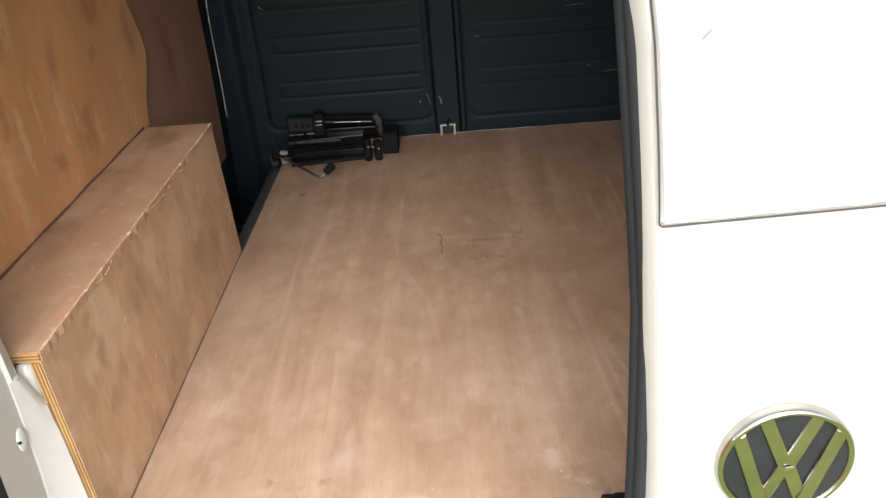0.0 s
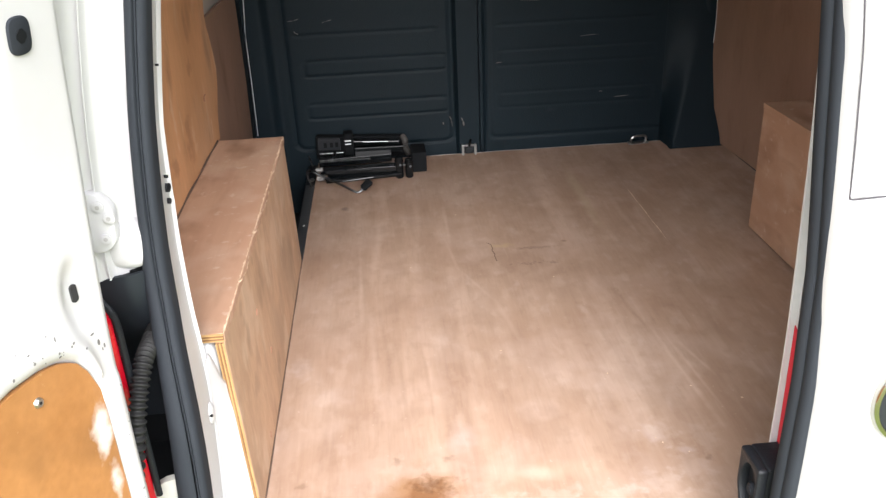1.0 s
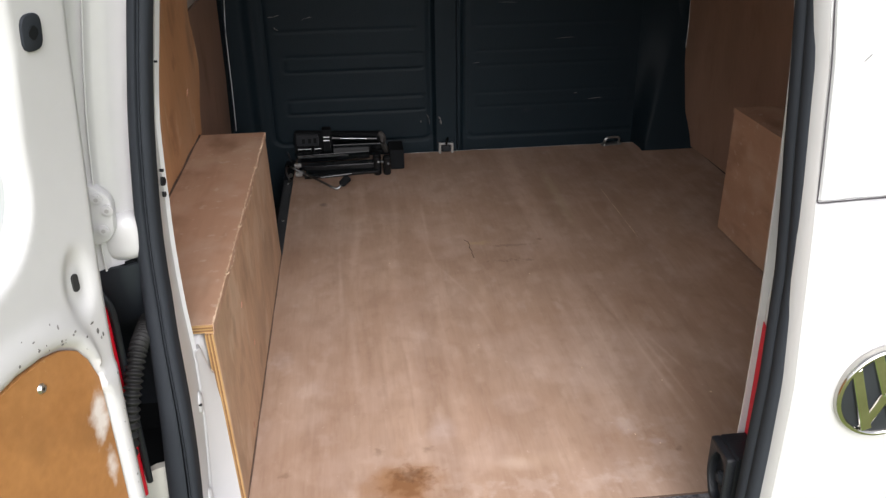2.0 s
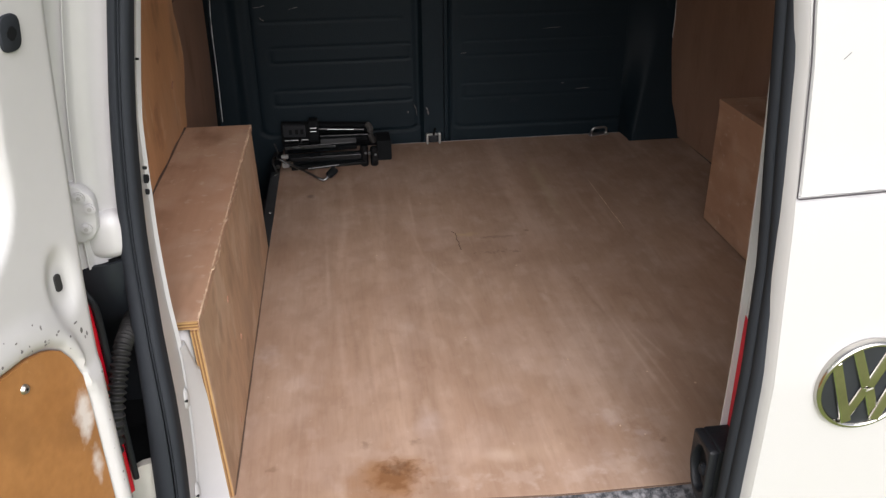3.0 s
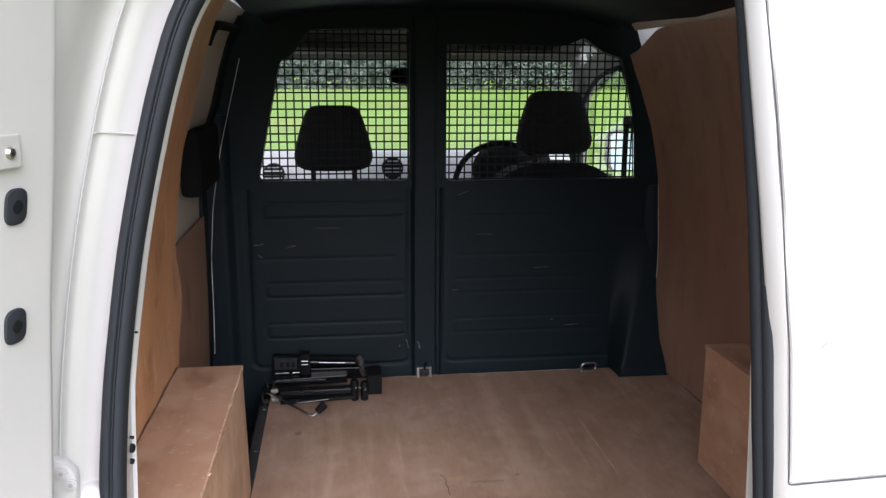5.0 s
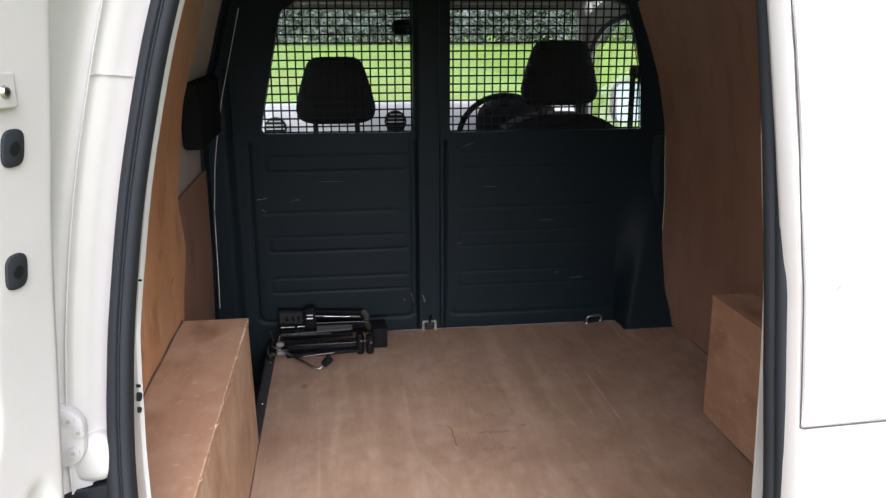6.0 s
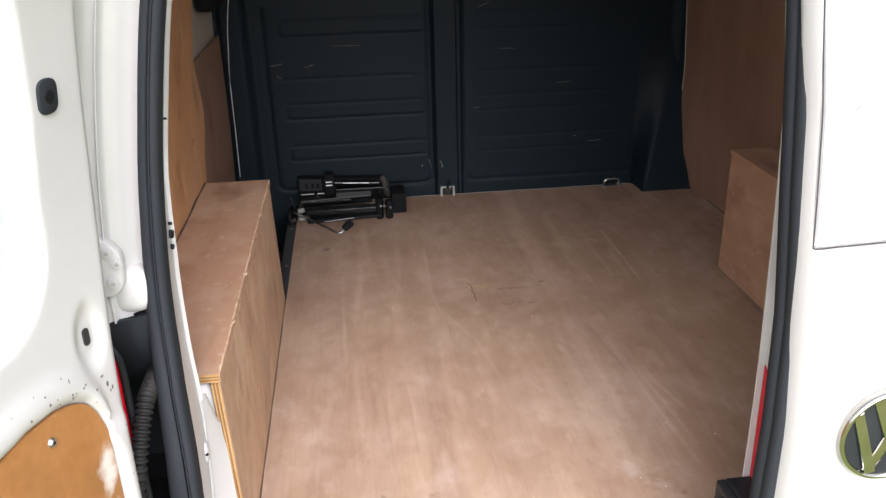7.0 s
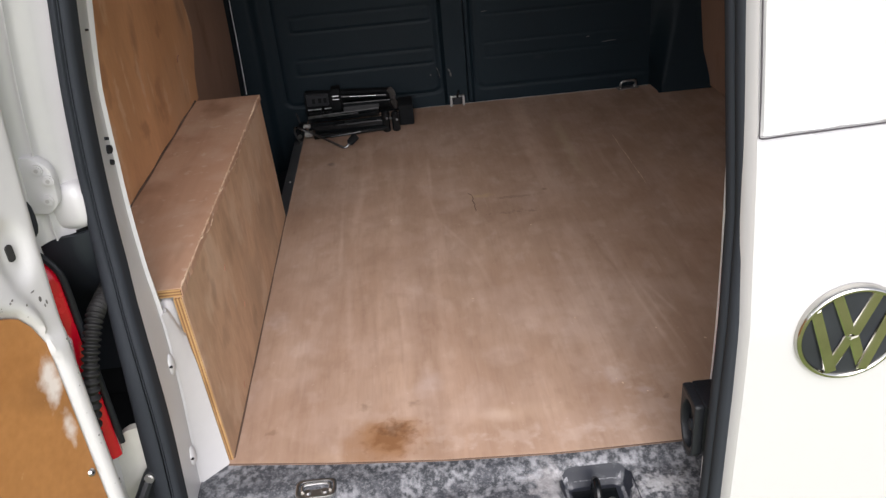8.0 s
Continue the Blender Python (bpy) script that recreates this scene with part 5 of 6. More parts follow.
def grille(poly, x0, z0, pitch):
    """A welded wire grille over a window: each wire runs across the opening and a little past its rim."""
    g = part("grille_frame", plate(poly, [[(Vector(p) * 0.985 + Vector(c) * 0.015) for p, c in zip(poly, [(sum(q[0] for q in poly) / len(poly), sum(q[1] for q in poly) / len(poly))] * len(poly))]], 0.004, pose(0, BY + 0.030, 0) @ UP_XZ), BULK, bulkhead)
    lo_x, hi_x = min(p[0] for p in poly), max(p[0] for p in poly)
    lo_z, hi_z = min(p[1] for p in poly), max(p[1] for p in poly)
    x = x0
    while x < hi_x:
        col = [z for z in span(lo_z, hi_z, 120) if inside((x, z), poly)]
        if col:
            part("wire", rod((x, BY + 0.027, min(col) - 0.006), (x, BY + 0.027, max(col) + 0.006), 0.0026, 6), WIRE, g)
        x += pitch
    z = z0
    while z < hi_z:
        row = [v for v in span(lo_x, hi_x, 160) if inside((v, z), poly)]
        if row:
            part("wire", rod((min(row) - 0.006, BY + 0.0235, z), (max(row) + 0.006, BY + 0.0235, z), 0.0026, 6), WIRE, g)
        z += pitch


grille(WIN_L, -0.574, 1.262, 0.0256)
grille(WIN_R, 0.021, 1.262, 0.0256)


def ring_eye(x, y, z, turn, label):
    """A steel staple that holds a lashing ring."""
    t = thing("lashing_ring", label, "lashing ring", "lashing rings")
    t.matrix_basis = pose(x, y, z, 0, 0, turn)
    part("ring", tube([(-0.024, 0, 0.003), (-0.027, -0.004, 0.016), (-0.020, -0.006, 0.026), (0, -0.007, 0.028), (0.020, -0.006, 0.026), (0.027, -0.004, 0.016), (0.024, 0, 0.003)], 0.0036, 8, 5), STEEL, t, smooth=True)
    part("foot", plate(rounded([(-0.036, -0.014), (0.036, -0.014), (0.036, 0.014), (-0.036, 0.014)], 0.012), [], 0.004, pose(0, 0, 0.0022), 0.001), STEEL, t, smooth=True)


ring_eye(0.503, 1.592, FLOOR, 8, "bright steel lashing ring on the floor by the bulkhead")
clip = thing("floor_latch", "bright steel latch bracket at the foot of the bulkhead post", "latch")
for x in (-0.087, -0.046):
    part("cheek", box(x - 0.0035, x + 0.0035, 1.585, 1.603, FLOOR, FLOOR + 0.034, 0.0012), STEEL, clip)
part("tongue", box(-0.080, -0.053, 1.588, 1.603, FLOOR + 0.004, FLOOR + 0.026, 0.003), PLASTIC, clip)
part("pin", rod((-0.084, 1.594, FLOOR + 0.031), (-0.049, 1.594, FLOOR + 0.031), 0.0045, 10), STEEL, clip, smooth=True)
part("hook", tube([(-0.066, 1.590, FLOOR + 0.030), (-0.064, 1.588, FLOOR + 0.042), (-0.060, 1.596, FLOOR + 0.050)], 0.004, 8, 4), DARKMETAL, clip, smooth=True)

# scuffs scratched into the paint
for x0, z0, x1, z1, r in ((-0.614, 1.036, -0.596, 1.037, 0.0012), (-0.596, 1.037, -0.579, 1.0415, 0.0009), (-0.5976, 1.0055, -0.5935, 0.999, 0.0014), (-0.5935, 0.999, -0.5845, 0.9955, 0.0011),
                          (-0.510, 1.0255, -0.497, 1.030, 0.0005), (-0.497, 1.030, -0.479, 1.0335, 0.0010), (-0.089, 0.703, -0.083, 0.692, 0.0022), (-0.083, 0.692, -0.0805, 0.676, 0.0026),
                          (-0.126, 0.706, -0.119, 0.690, 0.0012), (-0.119, 0.690, -0.1165, 0.668, 0.0009), (-0.147, 0.686, -0.146, 0.678, 0.0018), (0.045, 1.19, 0.085, 1.205, 0.0006),
                          (0.37, 0.757, 0.382, 0.757, 0.0008), (0.42, 0.735, 0.47, 0.738, 0.0007), (0.03, 0.87, 0.05, 0.872, 0.0008), (0.30, 0.94, 0.36, 0.943, 0.0005), (0.11, 1.06, 0.17, 1.058, 0.0004), (-0.42, 1.09, -0.33, 1.088, 0.0004)):
    part("scratch", tube([(x0, bulk_y(x0, z0) - 0.0002, z0), ((x0 + x1) / 2, bulk_y((x0 + x1) / 2, (z0 + z1) / 2) - 0.0002, (z0 + z1) / 2 + 0.0006), (x1, bulk_y(x1, z1) - 0.0002, z1)], r, 5, 3, lambda q, r=r: r * (0.25 + math.sin(3.1 * q))), SCUFF, bulkhead, "pale scratch in the dark paint")

# ---- jack and tools beside the bulkhead ----
kit = thing("jack_holder", "black plastic jack holder clipped to the bulkhead", "jack holder")
part("tray", plate(rounded([(-0.566, 0.600), (-0.272, 0.592), (-0.274, 0.660), (-0.564, 0.676)], 0.008), [], 0.030, pose(0, 1.600, 0) @ UP_XZ, 0.004), SOFTBLACK, kit, smooth=True)
part("label_plate", plate(rounded([(-0.558, 0.632), (-0.487, 0.629), (-0.487, 0.668), (-0.558, 0.671)], 0.004), [], 0.006, pose(0, 1.582, 0) @ UP_XZ, 0.001), PLASTIC, kit, "raised grey moulded plate")
for x in (-0.540, -0.520, -0.503):
    part("moulding", box(x, x + 0.010, 1.5765, 1.5795, 0.640, 0.656, 0.001), SOFTBLACK, kit)
clamp = part("clip", box(-0.474, -0.444, 1.553, 1.590, 0.603, 0.691, 0.004), SOFTBLACK, kit, smooth=True)
for z in (0.6665, 0.6555):
    part("spring", rod((-0.470, 1.552, z), (-0.450, 1.552, z), 0.0016, 8), STEEL, clamp, "bright spring wire")
part("strap", tube([(-0.287, 1.578, 0.664), (-0.277, 1.568, 0.652), (-0.278, 1.566, 0.630), (-0.266, 1.570, 0.604)], 0.010, 8, 5), mat("worn_brown_strap", (0.06, 0.055, 0.048), (0.035, 0.032, 0.03), 0.8, scale=30), kit, "worn brown strap", smooth=True)
WORN = mat("worn_grey_steel", (0.30, 0.31, 0.31), (0.09, 0.09, 0.09), 0.30, 1.0, scale=40)
jack = thing("scissor_jack", "folded black steel scissor jack lying on the floor", "jack")


def channel(p0, p1, wide, high, wall=0.003):
    """A folded steel channel, open towards its lower side."""
    p0, p1 = Vector(p0), Vector(p1)
    m = Matrix.Translation(p0) @ (p1 - p0).to_track_quat("X", "Z").to_matrix().to_4x4()
    n = (p1 - p0).length
    bm = box(0, n, -wide / 2, wide / 2, high / 2 - wall, high / 2, 0.001)
    add(bm, box(0, n, -wide / 2, -wide / 2 + wall, -high / 2, high / 2 - wall * 0.5, 0.001))
    add(bm, box(0, n, wide / 2 - wall, wide / 2, -high / 2, high / 2 - wall * 0.5, 0.001))
    bmesh.ops.transform(bm, matrix=m, verts=bm.verts)
    return bm


part("upper_arm", channel((-0.555, 1.520, 0.612), (-0.325, 1.532, 0.614), 0.030, 0.024), DARKMETAL, jack)
part("upper_arm", channel((-0.440, 1.550, 0.634), (-0.285, 1.552, 0.632), 0.026, 0.022), DARKMETAL, jack)
part("lower_arm", channel((-0.545, 1.440, 0.602), (-0.300, 1.432, 0.606), 0.034, 0.030), DARKMETAL, jack)
part("lower_arm", rod((-0.530, 1.408, 0.590), (-0.300, 1.414, 0.596), 0.0090, 10), DARKMETAL, jack, smooth=True)
for x in (-0.470, -0.425, -0.412, -0.398):
    part("gear_tooth", box(x, x + 0.008, 1.412, 1.424, 0.608, 0.618, 0.001), DARKMETAL, jack)
part("tie_bar", rod((-0.551, 1.500, 0.6210), (-0.392, 1.502, 0.6200), 0.0045, 10, 0.0034), WORN, jack, "worn bare steel bar", smooth=True)
part("tie_bar", rod((-0.553, 1.548, 0.6300), (-0.478, 1.548, 0.6305), 0.0022, 8), WORN, jack, smooth=True)
part("tie_bar", rod((-0.355, 1.545, 0.6330), (-0.313, 1.545, 0.6312), 0.0022, 8), WORN, jack, smooth=True)
part("spindle", rod((-0.442, 1.562, 0.6600), (-0.298, 1.562, 0.6510), 0.0085, 12), DARKMETAL, jack, smooth=True)
# Bright line laid on the black spindle in place of its sheen.
part("spindle_edge", rod((-0.415, 1.5535, 0.6600), (-0.331, 1.5535, 0.6555), 0.0017, 8), WORN, jack, smooth=True)
part("screw_shaft", rod((-0.376, 1.428, 0.6085), (-0.328, 1.428, 0.6135), 0.0058, 12), CHROME, jack, "bright screw shaft", smooth=True)
part("shaft_nut", rod((-0.331, 1.426, 0.6130), (-0.319, 1.425, 0.6140), 0.0095, 6), WORN, jack)
part("side_strut", rod((-0.480, 1.402, 0.5865), (-0.384, 1.404, 0.5935), 0.0032, 8), DARKMETAL, jack, smooth=True)
part("hinge_pin", rod((-0.505, 1.505, 0.630), (-0.505, 1.550, 0.630), 0.006, 10), DARKMETAL, jack, smooth=True)
part("hinge_pin", rod((-0.575, 1.415, 0.669), (-0.566, 1.418, 0.634), 0.0022, 8), WORN, jack, "thin bent wire", smooth=True)
for x, top in ((-0.3035, 0.648), (-0.273, 0.641)):
    drum = part("trunnion", rod((x, 1.420, 0.580), (x, 1.420, top), 0.0125, 14, bevel=0.003), DARKMETAL, jack, smooth=True)
    part("collar", rod((x, 1.420, top - 0.016), (x, 1.420, top - 0.010), 0.0140, 14, bevel=0.001), DARKMETAL, drum, smooth=True)
    part("pin", rod((x + 0.004, 1.4085, top - 0.022), (x + 0.004, 1.4055, top - 0.022), 0.0035, 8), WORN, drum)
part("cross_pin", rod((-0.292, 1.420, 0.622), (-0.284, 1.420, 0.622), 0.006, 10), WORN, jack)
part("base_foot", box(-0.262, -0.216, 1.455, 1.545, 0.580, 0.646, 0.006), SOFTBLACK, jack, smooth=True)
NUT = mat("pale_plastic", (0.25, 0.245, 0.235), (0.15, 0.148, 0.145), 0.5, scale=40)
for x, y, z, r in ((-0.547, 1.402, 0.6290, 0.0075), (-0.545, 1.398, 0.6045, 0.0100)):
    part("nut", rod((x - 0.010, y, z), (x + 0.011, y - 0.002, z + 0.001), r, 8, bevel=0.002), NUT, jack, "pale plastic end nut", smooth=True)
part("nut", rod((-0.533, 1.396, 0.6115), (-0.522, 1.394, 0.6125), 0.0052, 6), CHROME, jack)
wrench = thing("wheel_wrench", "bent steel crank wrench with a black socket", "wrench")
part("shaft", tube([(-0.578, 1.372, 0.6385), (-0.563, 1.362, 0.6390), (-0.5217, 1.352, 0.6190), (-0.470, 1.318, 0.6020), (-0.4531, 1.306, 0.5960), (-0.4350, 1.300, 0.5885), (-0.4240, 1.300, 0.5905), (-0.4155, 1.304, 0.6010)], 0.0035, 10, 6), WORN, wrench, smooth=True)
part("socket", rod((-0.4185, 1.302, 0.5970), (-0.3925, 1.312, 0.6180), 0.0105, 12, 0.0125, bevel=0.003), SOFTBLACK, wrench, smooth=True)
part("hook", tube([(-0.578, 1.372, 0.6385), (-0.582, 1.376, 0.624), (-0.579, 1.380, 0.606), (-0.570, 1.382, 0.585)], 0.0032, 8, 4), WORN, wrench, smooth=True)
part("foot_nut", rod((-0.572, 1.378, 0.606), (-0.566, 1.374, 0.610), 0.006, 6), STEEL, wrench)

# ---- closed rear door ----
def door_x(z):
    """The free edge of the closed door."""
    return along([(0.42, 0.126), (0.65, 0.126), (0.82, 0.1265), (0.92, 0.1255), (1.04, 0.121), (1.12, 0.118), (1.20, 0.114), (1.29, 0.108), (1.36, 0.0985), (1.45, 0.087), (1.51, 0.080), (1.645, 0.064), (1.76, 0.046)], z)


def seal_x(z):
    return along([(0.46, 0.111), (0.63, 0.113), (0.88, 0.115), (1.05, 0.1155), (1.16, 0.109), (1.25, 0.103), (1.35, 0.095), (1.646, 0.067), (1.75, 0.050)], z)


def skin_y(z):
    return along([(0.40, -0.236), (0.62, -0.250), (0.91, -0.250), (1.10, -0.236), (1.20, -0.227), (1.45, -0.213), (1.76, -0.180)], z)


def panel_gap(x, z):
    """Depth of the dark line round the blank window panel, and of the panel itself."""
    left = along([(1.10, 0.1305), (1.148, 0.130), (1.20, 0.1285), (1.30, 0.1215), (1.352, 0.1145), (1.538, 0.094), (1.646, 0.079), (1.76, 0.062)], z)
    base = 1.1450 + 0.030 * (x - 0.13)
    r = 0.0035
    qx, qz = left + r - x, base + r - z
    d = math.hypot(max(qx, 0), max(qz, 0)) + min(max(qx, qz), 0) - r
    groove = step(0.0030, 0.0008, abs(d))
    return 0.007 * groove + 0.004 * step(0.004, -0.006, d)


closed = thing("rear_door", "closed white rear door with a blank window panel", "van door", "rear doors")
ROLL = [(0.030, 0.095), (0.012, 0.060), (0.008, 0.030), (0.0015, 0.0230), (0.0004, 0.0190), (0.0010, 0.0155), (0.0042, 0.0085), (0.0075, 0.0030), (0.0090, 0.0012), (0.0098, 0.0004)]
us = [0.010, 0.0125, 0.015, 0.018] + span(0.02, 0.12, 45) + span(0.125, 0.60, 30)
zz = sorted(set([round(v, 4) for v in span(0.42, 1.73, 130)] + [round(v, 4) for v in span(1.125, 1.160, 24)]))


def skin(u, z):
    if u < 0:
        dx, dy = ROLL[int(-u) - 1]
        return (door_x(z) + dx, skin_y(z) + dy, z)
    x = door_x(z) + u
    return (x, skin_y(z) + panel_gap(x, z) + 0.10 * step(0.40, 0.62, u) ** 2, z)


part("skin", sheet([-(k + 1) for k in range(len(ROLL))] + us, zz, skin), PAINT, closed, "glossy white outer skin", smooth=50)
seam_line = [(along([(1.148, 0.130), (1.20, 0.1285), (1.30, 0.1215), (1.352, 0.1145), (1.538, 0.094), (1.646, 0.079), (1.76, 0.062)], z), skin_y(z) + 0.0035, z) for z in span(1.715, 1.152, 16)]
seam_line += [(0.1302, skin_y(1.151) + 0.0035, 1.1480)] + [(x, skin_y(1.15) + 0.0035 + 0.10 * step(0.40, 0.62, x - door_x(1.15)) ** 2, 1.1450 + 0.030 * (x - 0.13)) for x in span(0.1335, 0.70, 30)]
part("panel_seam", tube(seam_line, 0.00085, 6, 2), SEAM, closed, "dark seam round the window panel")


part("scratch", tube([(0.157, skin_y(1.295) + 0.0039, 1.295), (0.160, skin_y(1.298) + 0.0039, 1.298), (0.164, skin_y(1.302) + 0.0039, 1.302)], 0.0004, 5, 3), SEAM, closed, "short dark scratch")


def flange(u, z):
    """The white inner return of the door, from behind its seal to its free inner edge."""
    x1 = along([(0.44, 0.159), (0.745, 0.1565), (0.93, 0.1535), (1.0, 0.1540), (1.053, 0.1550), (1.10, 0.162), (1.20, 0.170), (1.70, 0.13)], z)
    x0 = max(door_x(z), seal_x(z)) + 0.014 + 0.012 * step(1.05, 1.2, z)
    return (x0 + (x1 - x0) * u, skin_y(z) + 0.03 + (-0.13 - skin_y(z) - 0.03) * u, z)


part("edge_flange", sheet(span(0, 1, 4), span(0.44, 1.70, 40), flange, (0.02, 0.0, 0)), JAMB, closed, smooth=True)
part("inner_skin", sheet(span(0.02, 0.58, 6), span(0.44, 1.70, 20), lambda u, z: (door_x(z) + u, -0.13 + 0.03 * step(0.3, 0.58, u), z), (0, 0.003, 0)), JAMB, closed)
SEAL_R = [(0.016, 0.056), (0.006, 0.053), (0.001, 0.046), (0.0, 0.038), (0.002, 0.031), (0.005, 0.029), (0.004, 0.024), (0.005, 0.018), (0.009, 0.0135), (0.016, 0.012), (0.020, 0.03)]



part("edge_seal", sheet(range(len(SEAL_R) + 1), span(0.46, 1.72, 60), lambda k, z: (seal_x(z) + SEAL_R[int(k) % len(SEAL_R)][0], skin_y(z) + SEAL_R[int(k) % len(SEAL_R)][1], z)), RUBBER, closed, "black rubber edge seal", smooth=50)
part("reflector_strip", sheet(span(0.735, 0.938, 8), span(0.10, 0.965, 4), lambda z, u: (flange(u, z)[0] - 0.0020, flange(u, z)[1], z - 0.016 * (1 - u)), (0.001, 0, 0)), RED, closed, "red reflective warning strip")
bolt_box = part("bolt_housing", plate(rounded([(0.117, 0.760), (0.117, 0.690), (0.124, 0.660), (0.136, 0.650), (0.165, 0.650), (0.165, 0.760)], [0.004, 0.01, 0.012, 0.008, 0.004, 0.004]), [], 0.055, pose(0, -0.162, 0) @ UP_XZ, 0.004), PLASTIC, closed, "black plastic bolt housing", smooth=True)
rim_line = rounded([(-0.1895, 0.672), (-0.1895, 0.759), (-0.135, 0.759), (-0.135, 0.700), (-0.150, 0.668), (-0.172, 0.658)], [0.012, 0.005, 0.004, 0.012, 0.012, 0.012])
cup_hole = rounded([(-0.183, 0.680), (-0.183, 0.742), (-0.160, 0.752), (-0.143, 0.728), (-0.143, 0.698), (-0.160, 0.672)], 0.014, 6)
part("cup", plate(rim_line, [cup_hole], 0.014, pose(0.111, 0, 0) @ UP_YZ, 0.003), PLASTIC, bolt_box, smooth=True)
part("latch_pin", rod((0.116, -0.163, 0.706), (0.108, -0.163, 0.706), 0.011, 18, 0.008, bevel=0.002), RUBBER, bolt_box, smooth=True)

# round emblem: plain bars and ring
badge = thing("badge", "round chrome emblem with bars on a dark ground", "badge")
BR = 0.064
badge.matrix_basis = pose(0.252, -0.2515, 0.9035, 90, 0, 0)
part("ground_disc", rod((0, 0, -0.004), (0, 0, 0.0035), BR * 0.93, 40), BADGE_IN, badge)
ringbm = bmesh.new()
n = 64
prof = [(BR * (0.935 + 0.065 * math.cos(a)), 0.0005 + 0.0068 * math.sin(a)) for a in span(3.14159, 0.0, 12)] + [(BR, -0.004)]
rings = [[ringbm.verts.new((r * math.cos(6.28318 * k / n), r * math.sin(6.28318 * k / n), h)) for r, h in prof] for k in range(n)]
for k in range(n):
    a, b = rings[k], rings[(k + 1) % n]
    for j in range(len(prof) - 1):
        ringbm.faces.new((a[j], b[j], b[j + 1], a[j + 1]))
part("ring", ringbm, CHROME, badge, smooth=True)


def bar(x0, y0, x1, y1, lift=0.0, w=0.0138, past=0.004):
    x0, y0, x1, y1 = (v * 1.16 for v in (x0, y0, x1, y1))
    d = Vector((x1 - x0, y1 - y0)).normalized()
    s = Vector((-d.y, d.x)) * w / 2
    a, b = Vector((x0, y0)), Vector((x1, y1))
    a, b = a - d * past, b + d * 0.0035
    return part("bar", plate([a - s, b - s, b + s, a + s], [], 0.006, pose(0, 0, 0.0050 + lift, 2.5 * d.y, 0, 0), 0.0024), CHROME, badge, smooth=20)


bar(-0.019, 0.043, -0.0025, 0.003, 0.0, past=0.008)
bar(0.019, 0.043, 0.0025, 0.003, 0.0004, past=0.008)
bar(-0.038, 0.025, -0.0165, -0.040, past=0.009)
bar(0.038, 0.025, 0.0165, -0.040, past=0.009)
bar(-0.0165, -0.040, -0.0025, -0.004, 0.0003)
bar(0.0165, -0.040, 0.0025, -0.004, 0.0006)


# ---- open rear door ----
# built in the door's own frame: x out of its inner face, y towards the hinge, z up
opened = thing("rear_door", "open white rear door with a plywood lower panel", "van door", "rear doors")
opened.matrix_basis = pose(-0.648, -0.243, 0, 0, 0, -18)


def face_x(z):
    return 0.22 * max(0.0, z - 1.1) ** 2


def rec_dist(y, z):
    """Distance to the outline of the window opening, negative inside."""
    left = -along([(1.15, 0.030), (1.27, 0.029), (1.349, 0.022), (1.42, 0.025), (1.474, 0.033), (1.70, 0.075)], z)
    r = 0.085
    qy, qz = y - left + r, 1.150 - z + r
    return math.hypot(max(qy, 0), max(qz, 0)) + min(max(qy, qz), 0) - r


def edge_y(z):
    return sum(edge_line(z + d) for d in span(-0.05, 0.05, 10)) / 11


def edge_line(z):
    return along([(0.44, 0.033), (0.745, 0.035), (0.92, 0.036), (0.955, 0.038), (1.06, 0.043), (1.155, 0.053), (1.25, 0.060), (1.486, 0.060), (1.626, 0.043), (1.72, 0.02)], z) + 0.011


def ply_top(y):
    return along([(-0.70, 1.045), (-0.16, 1.062), (-0.10, 1.067), (-0.057, 1.064), (-0.030, 1.056), (-0.012, 1.043), (0.004, 1.018), (0.010, 0.995), (0.0118, 0.96), (0.0125, 0.44)], y)


def ply_dist(y, z):
    return max(y - 0.0125, (z - ply_top(min(y, 0.0118))) * 0.75)


def inner_x(y, z):
    x = face_x(z)
    d = rec_dist(y, z)
    x -= 0.024 * step(0.004, -0.016, d)
    p = ply_dist(y, z)
    x -= 0.010 * step(0.004, -0.003, p)
    x += 0.0045 * step(0.034, 0.014, p) * step(0.0, 0.008, p)
    h = math.hypot(y - 0.010, (z - 1.107) * 0.6)
    x -= 0.006 * step(0.026, 0.012, h)
    e = edge_y(z) - y
    x -= 0.020 * step(0.020, 0.0, e) ** 2
    return x


ys = [0.0, 0.003, 0.006, 0.010, 0.014, 0.019, 0.024] + span(0.03, 0.30, 60) + span(0.32, 0.74, 16)
part("inner_panel", sheet(ys, span(0.44, 1.70, 180), lambda u, z: (inner_x(edge_y(z) - u, z), edge_y(z) - u, z), (-0.05, 0, 0)), JAMB, opened, "white pressed inner panel with chipped paint", smooth=60)
part("window_blank", sheet(span(-0.66, -0.01, 24), span(1.135, 1.69, 24), lambda y, z: (face_x(z) - 0.018, y, z), (-0.004, 0, 0)), BLANK, opened, "pale grey blank in the window opening", smooth=True)
panel_line = [(y, ply_top(y) - 0.003) for y in span(-0.66, 0.0095, 60)] + [(0.0105, 0.95), (0.0108, 0.46), (-0.66, 0.46)]
panel = part("plywood_panel", plate(panel_line, [], 0.006, pose(-0.0055, 0, 0) @ UP_YZ, 0.001), PLY_DOOR, opened, "orange plywood panel with white paint smears")
for y, z in ((-0.073, 1.037), (0.001, 0.810), (-0.35, 1.03), (-0.02, 0.58)):
    screw(panel, (-0.0025, y, z), (1, 0, 0), 0.0055)


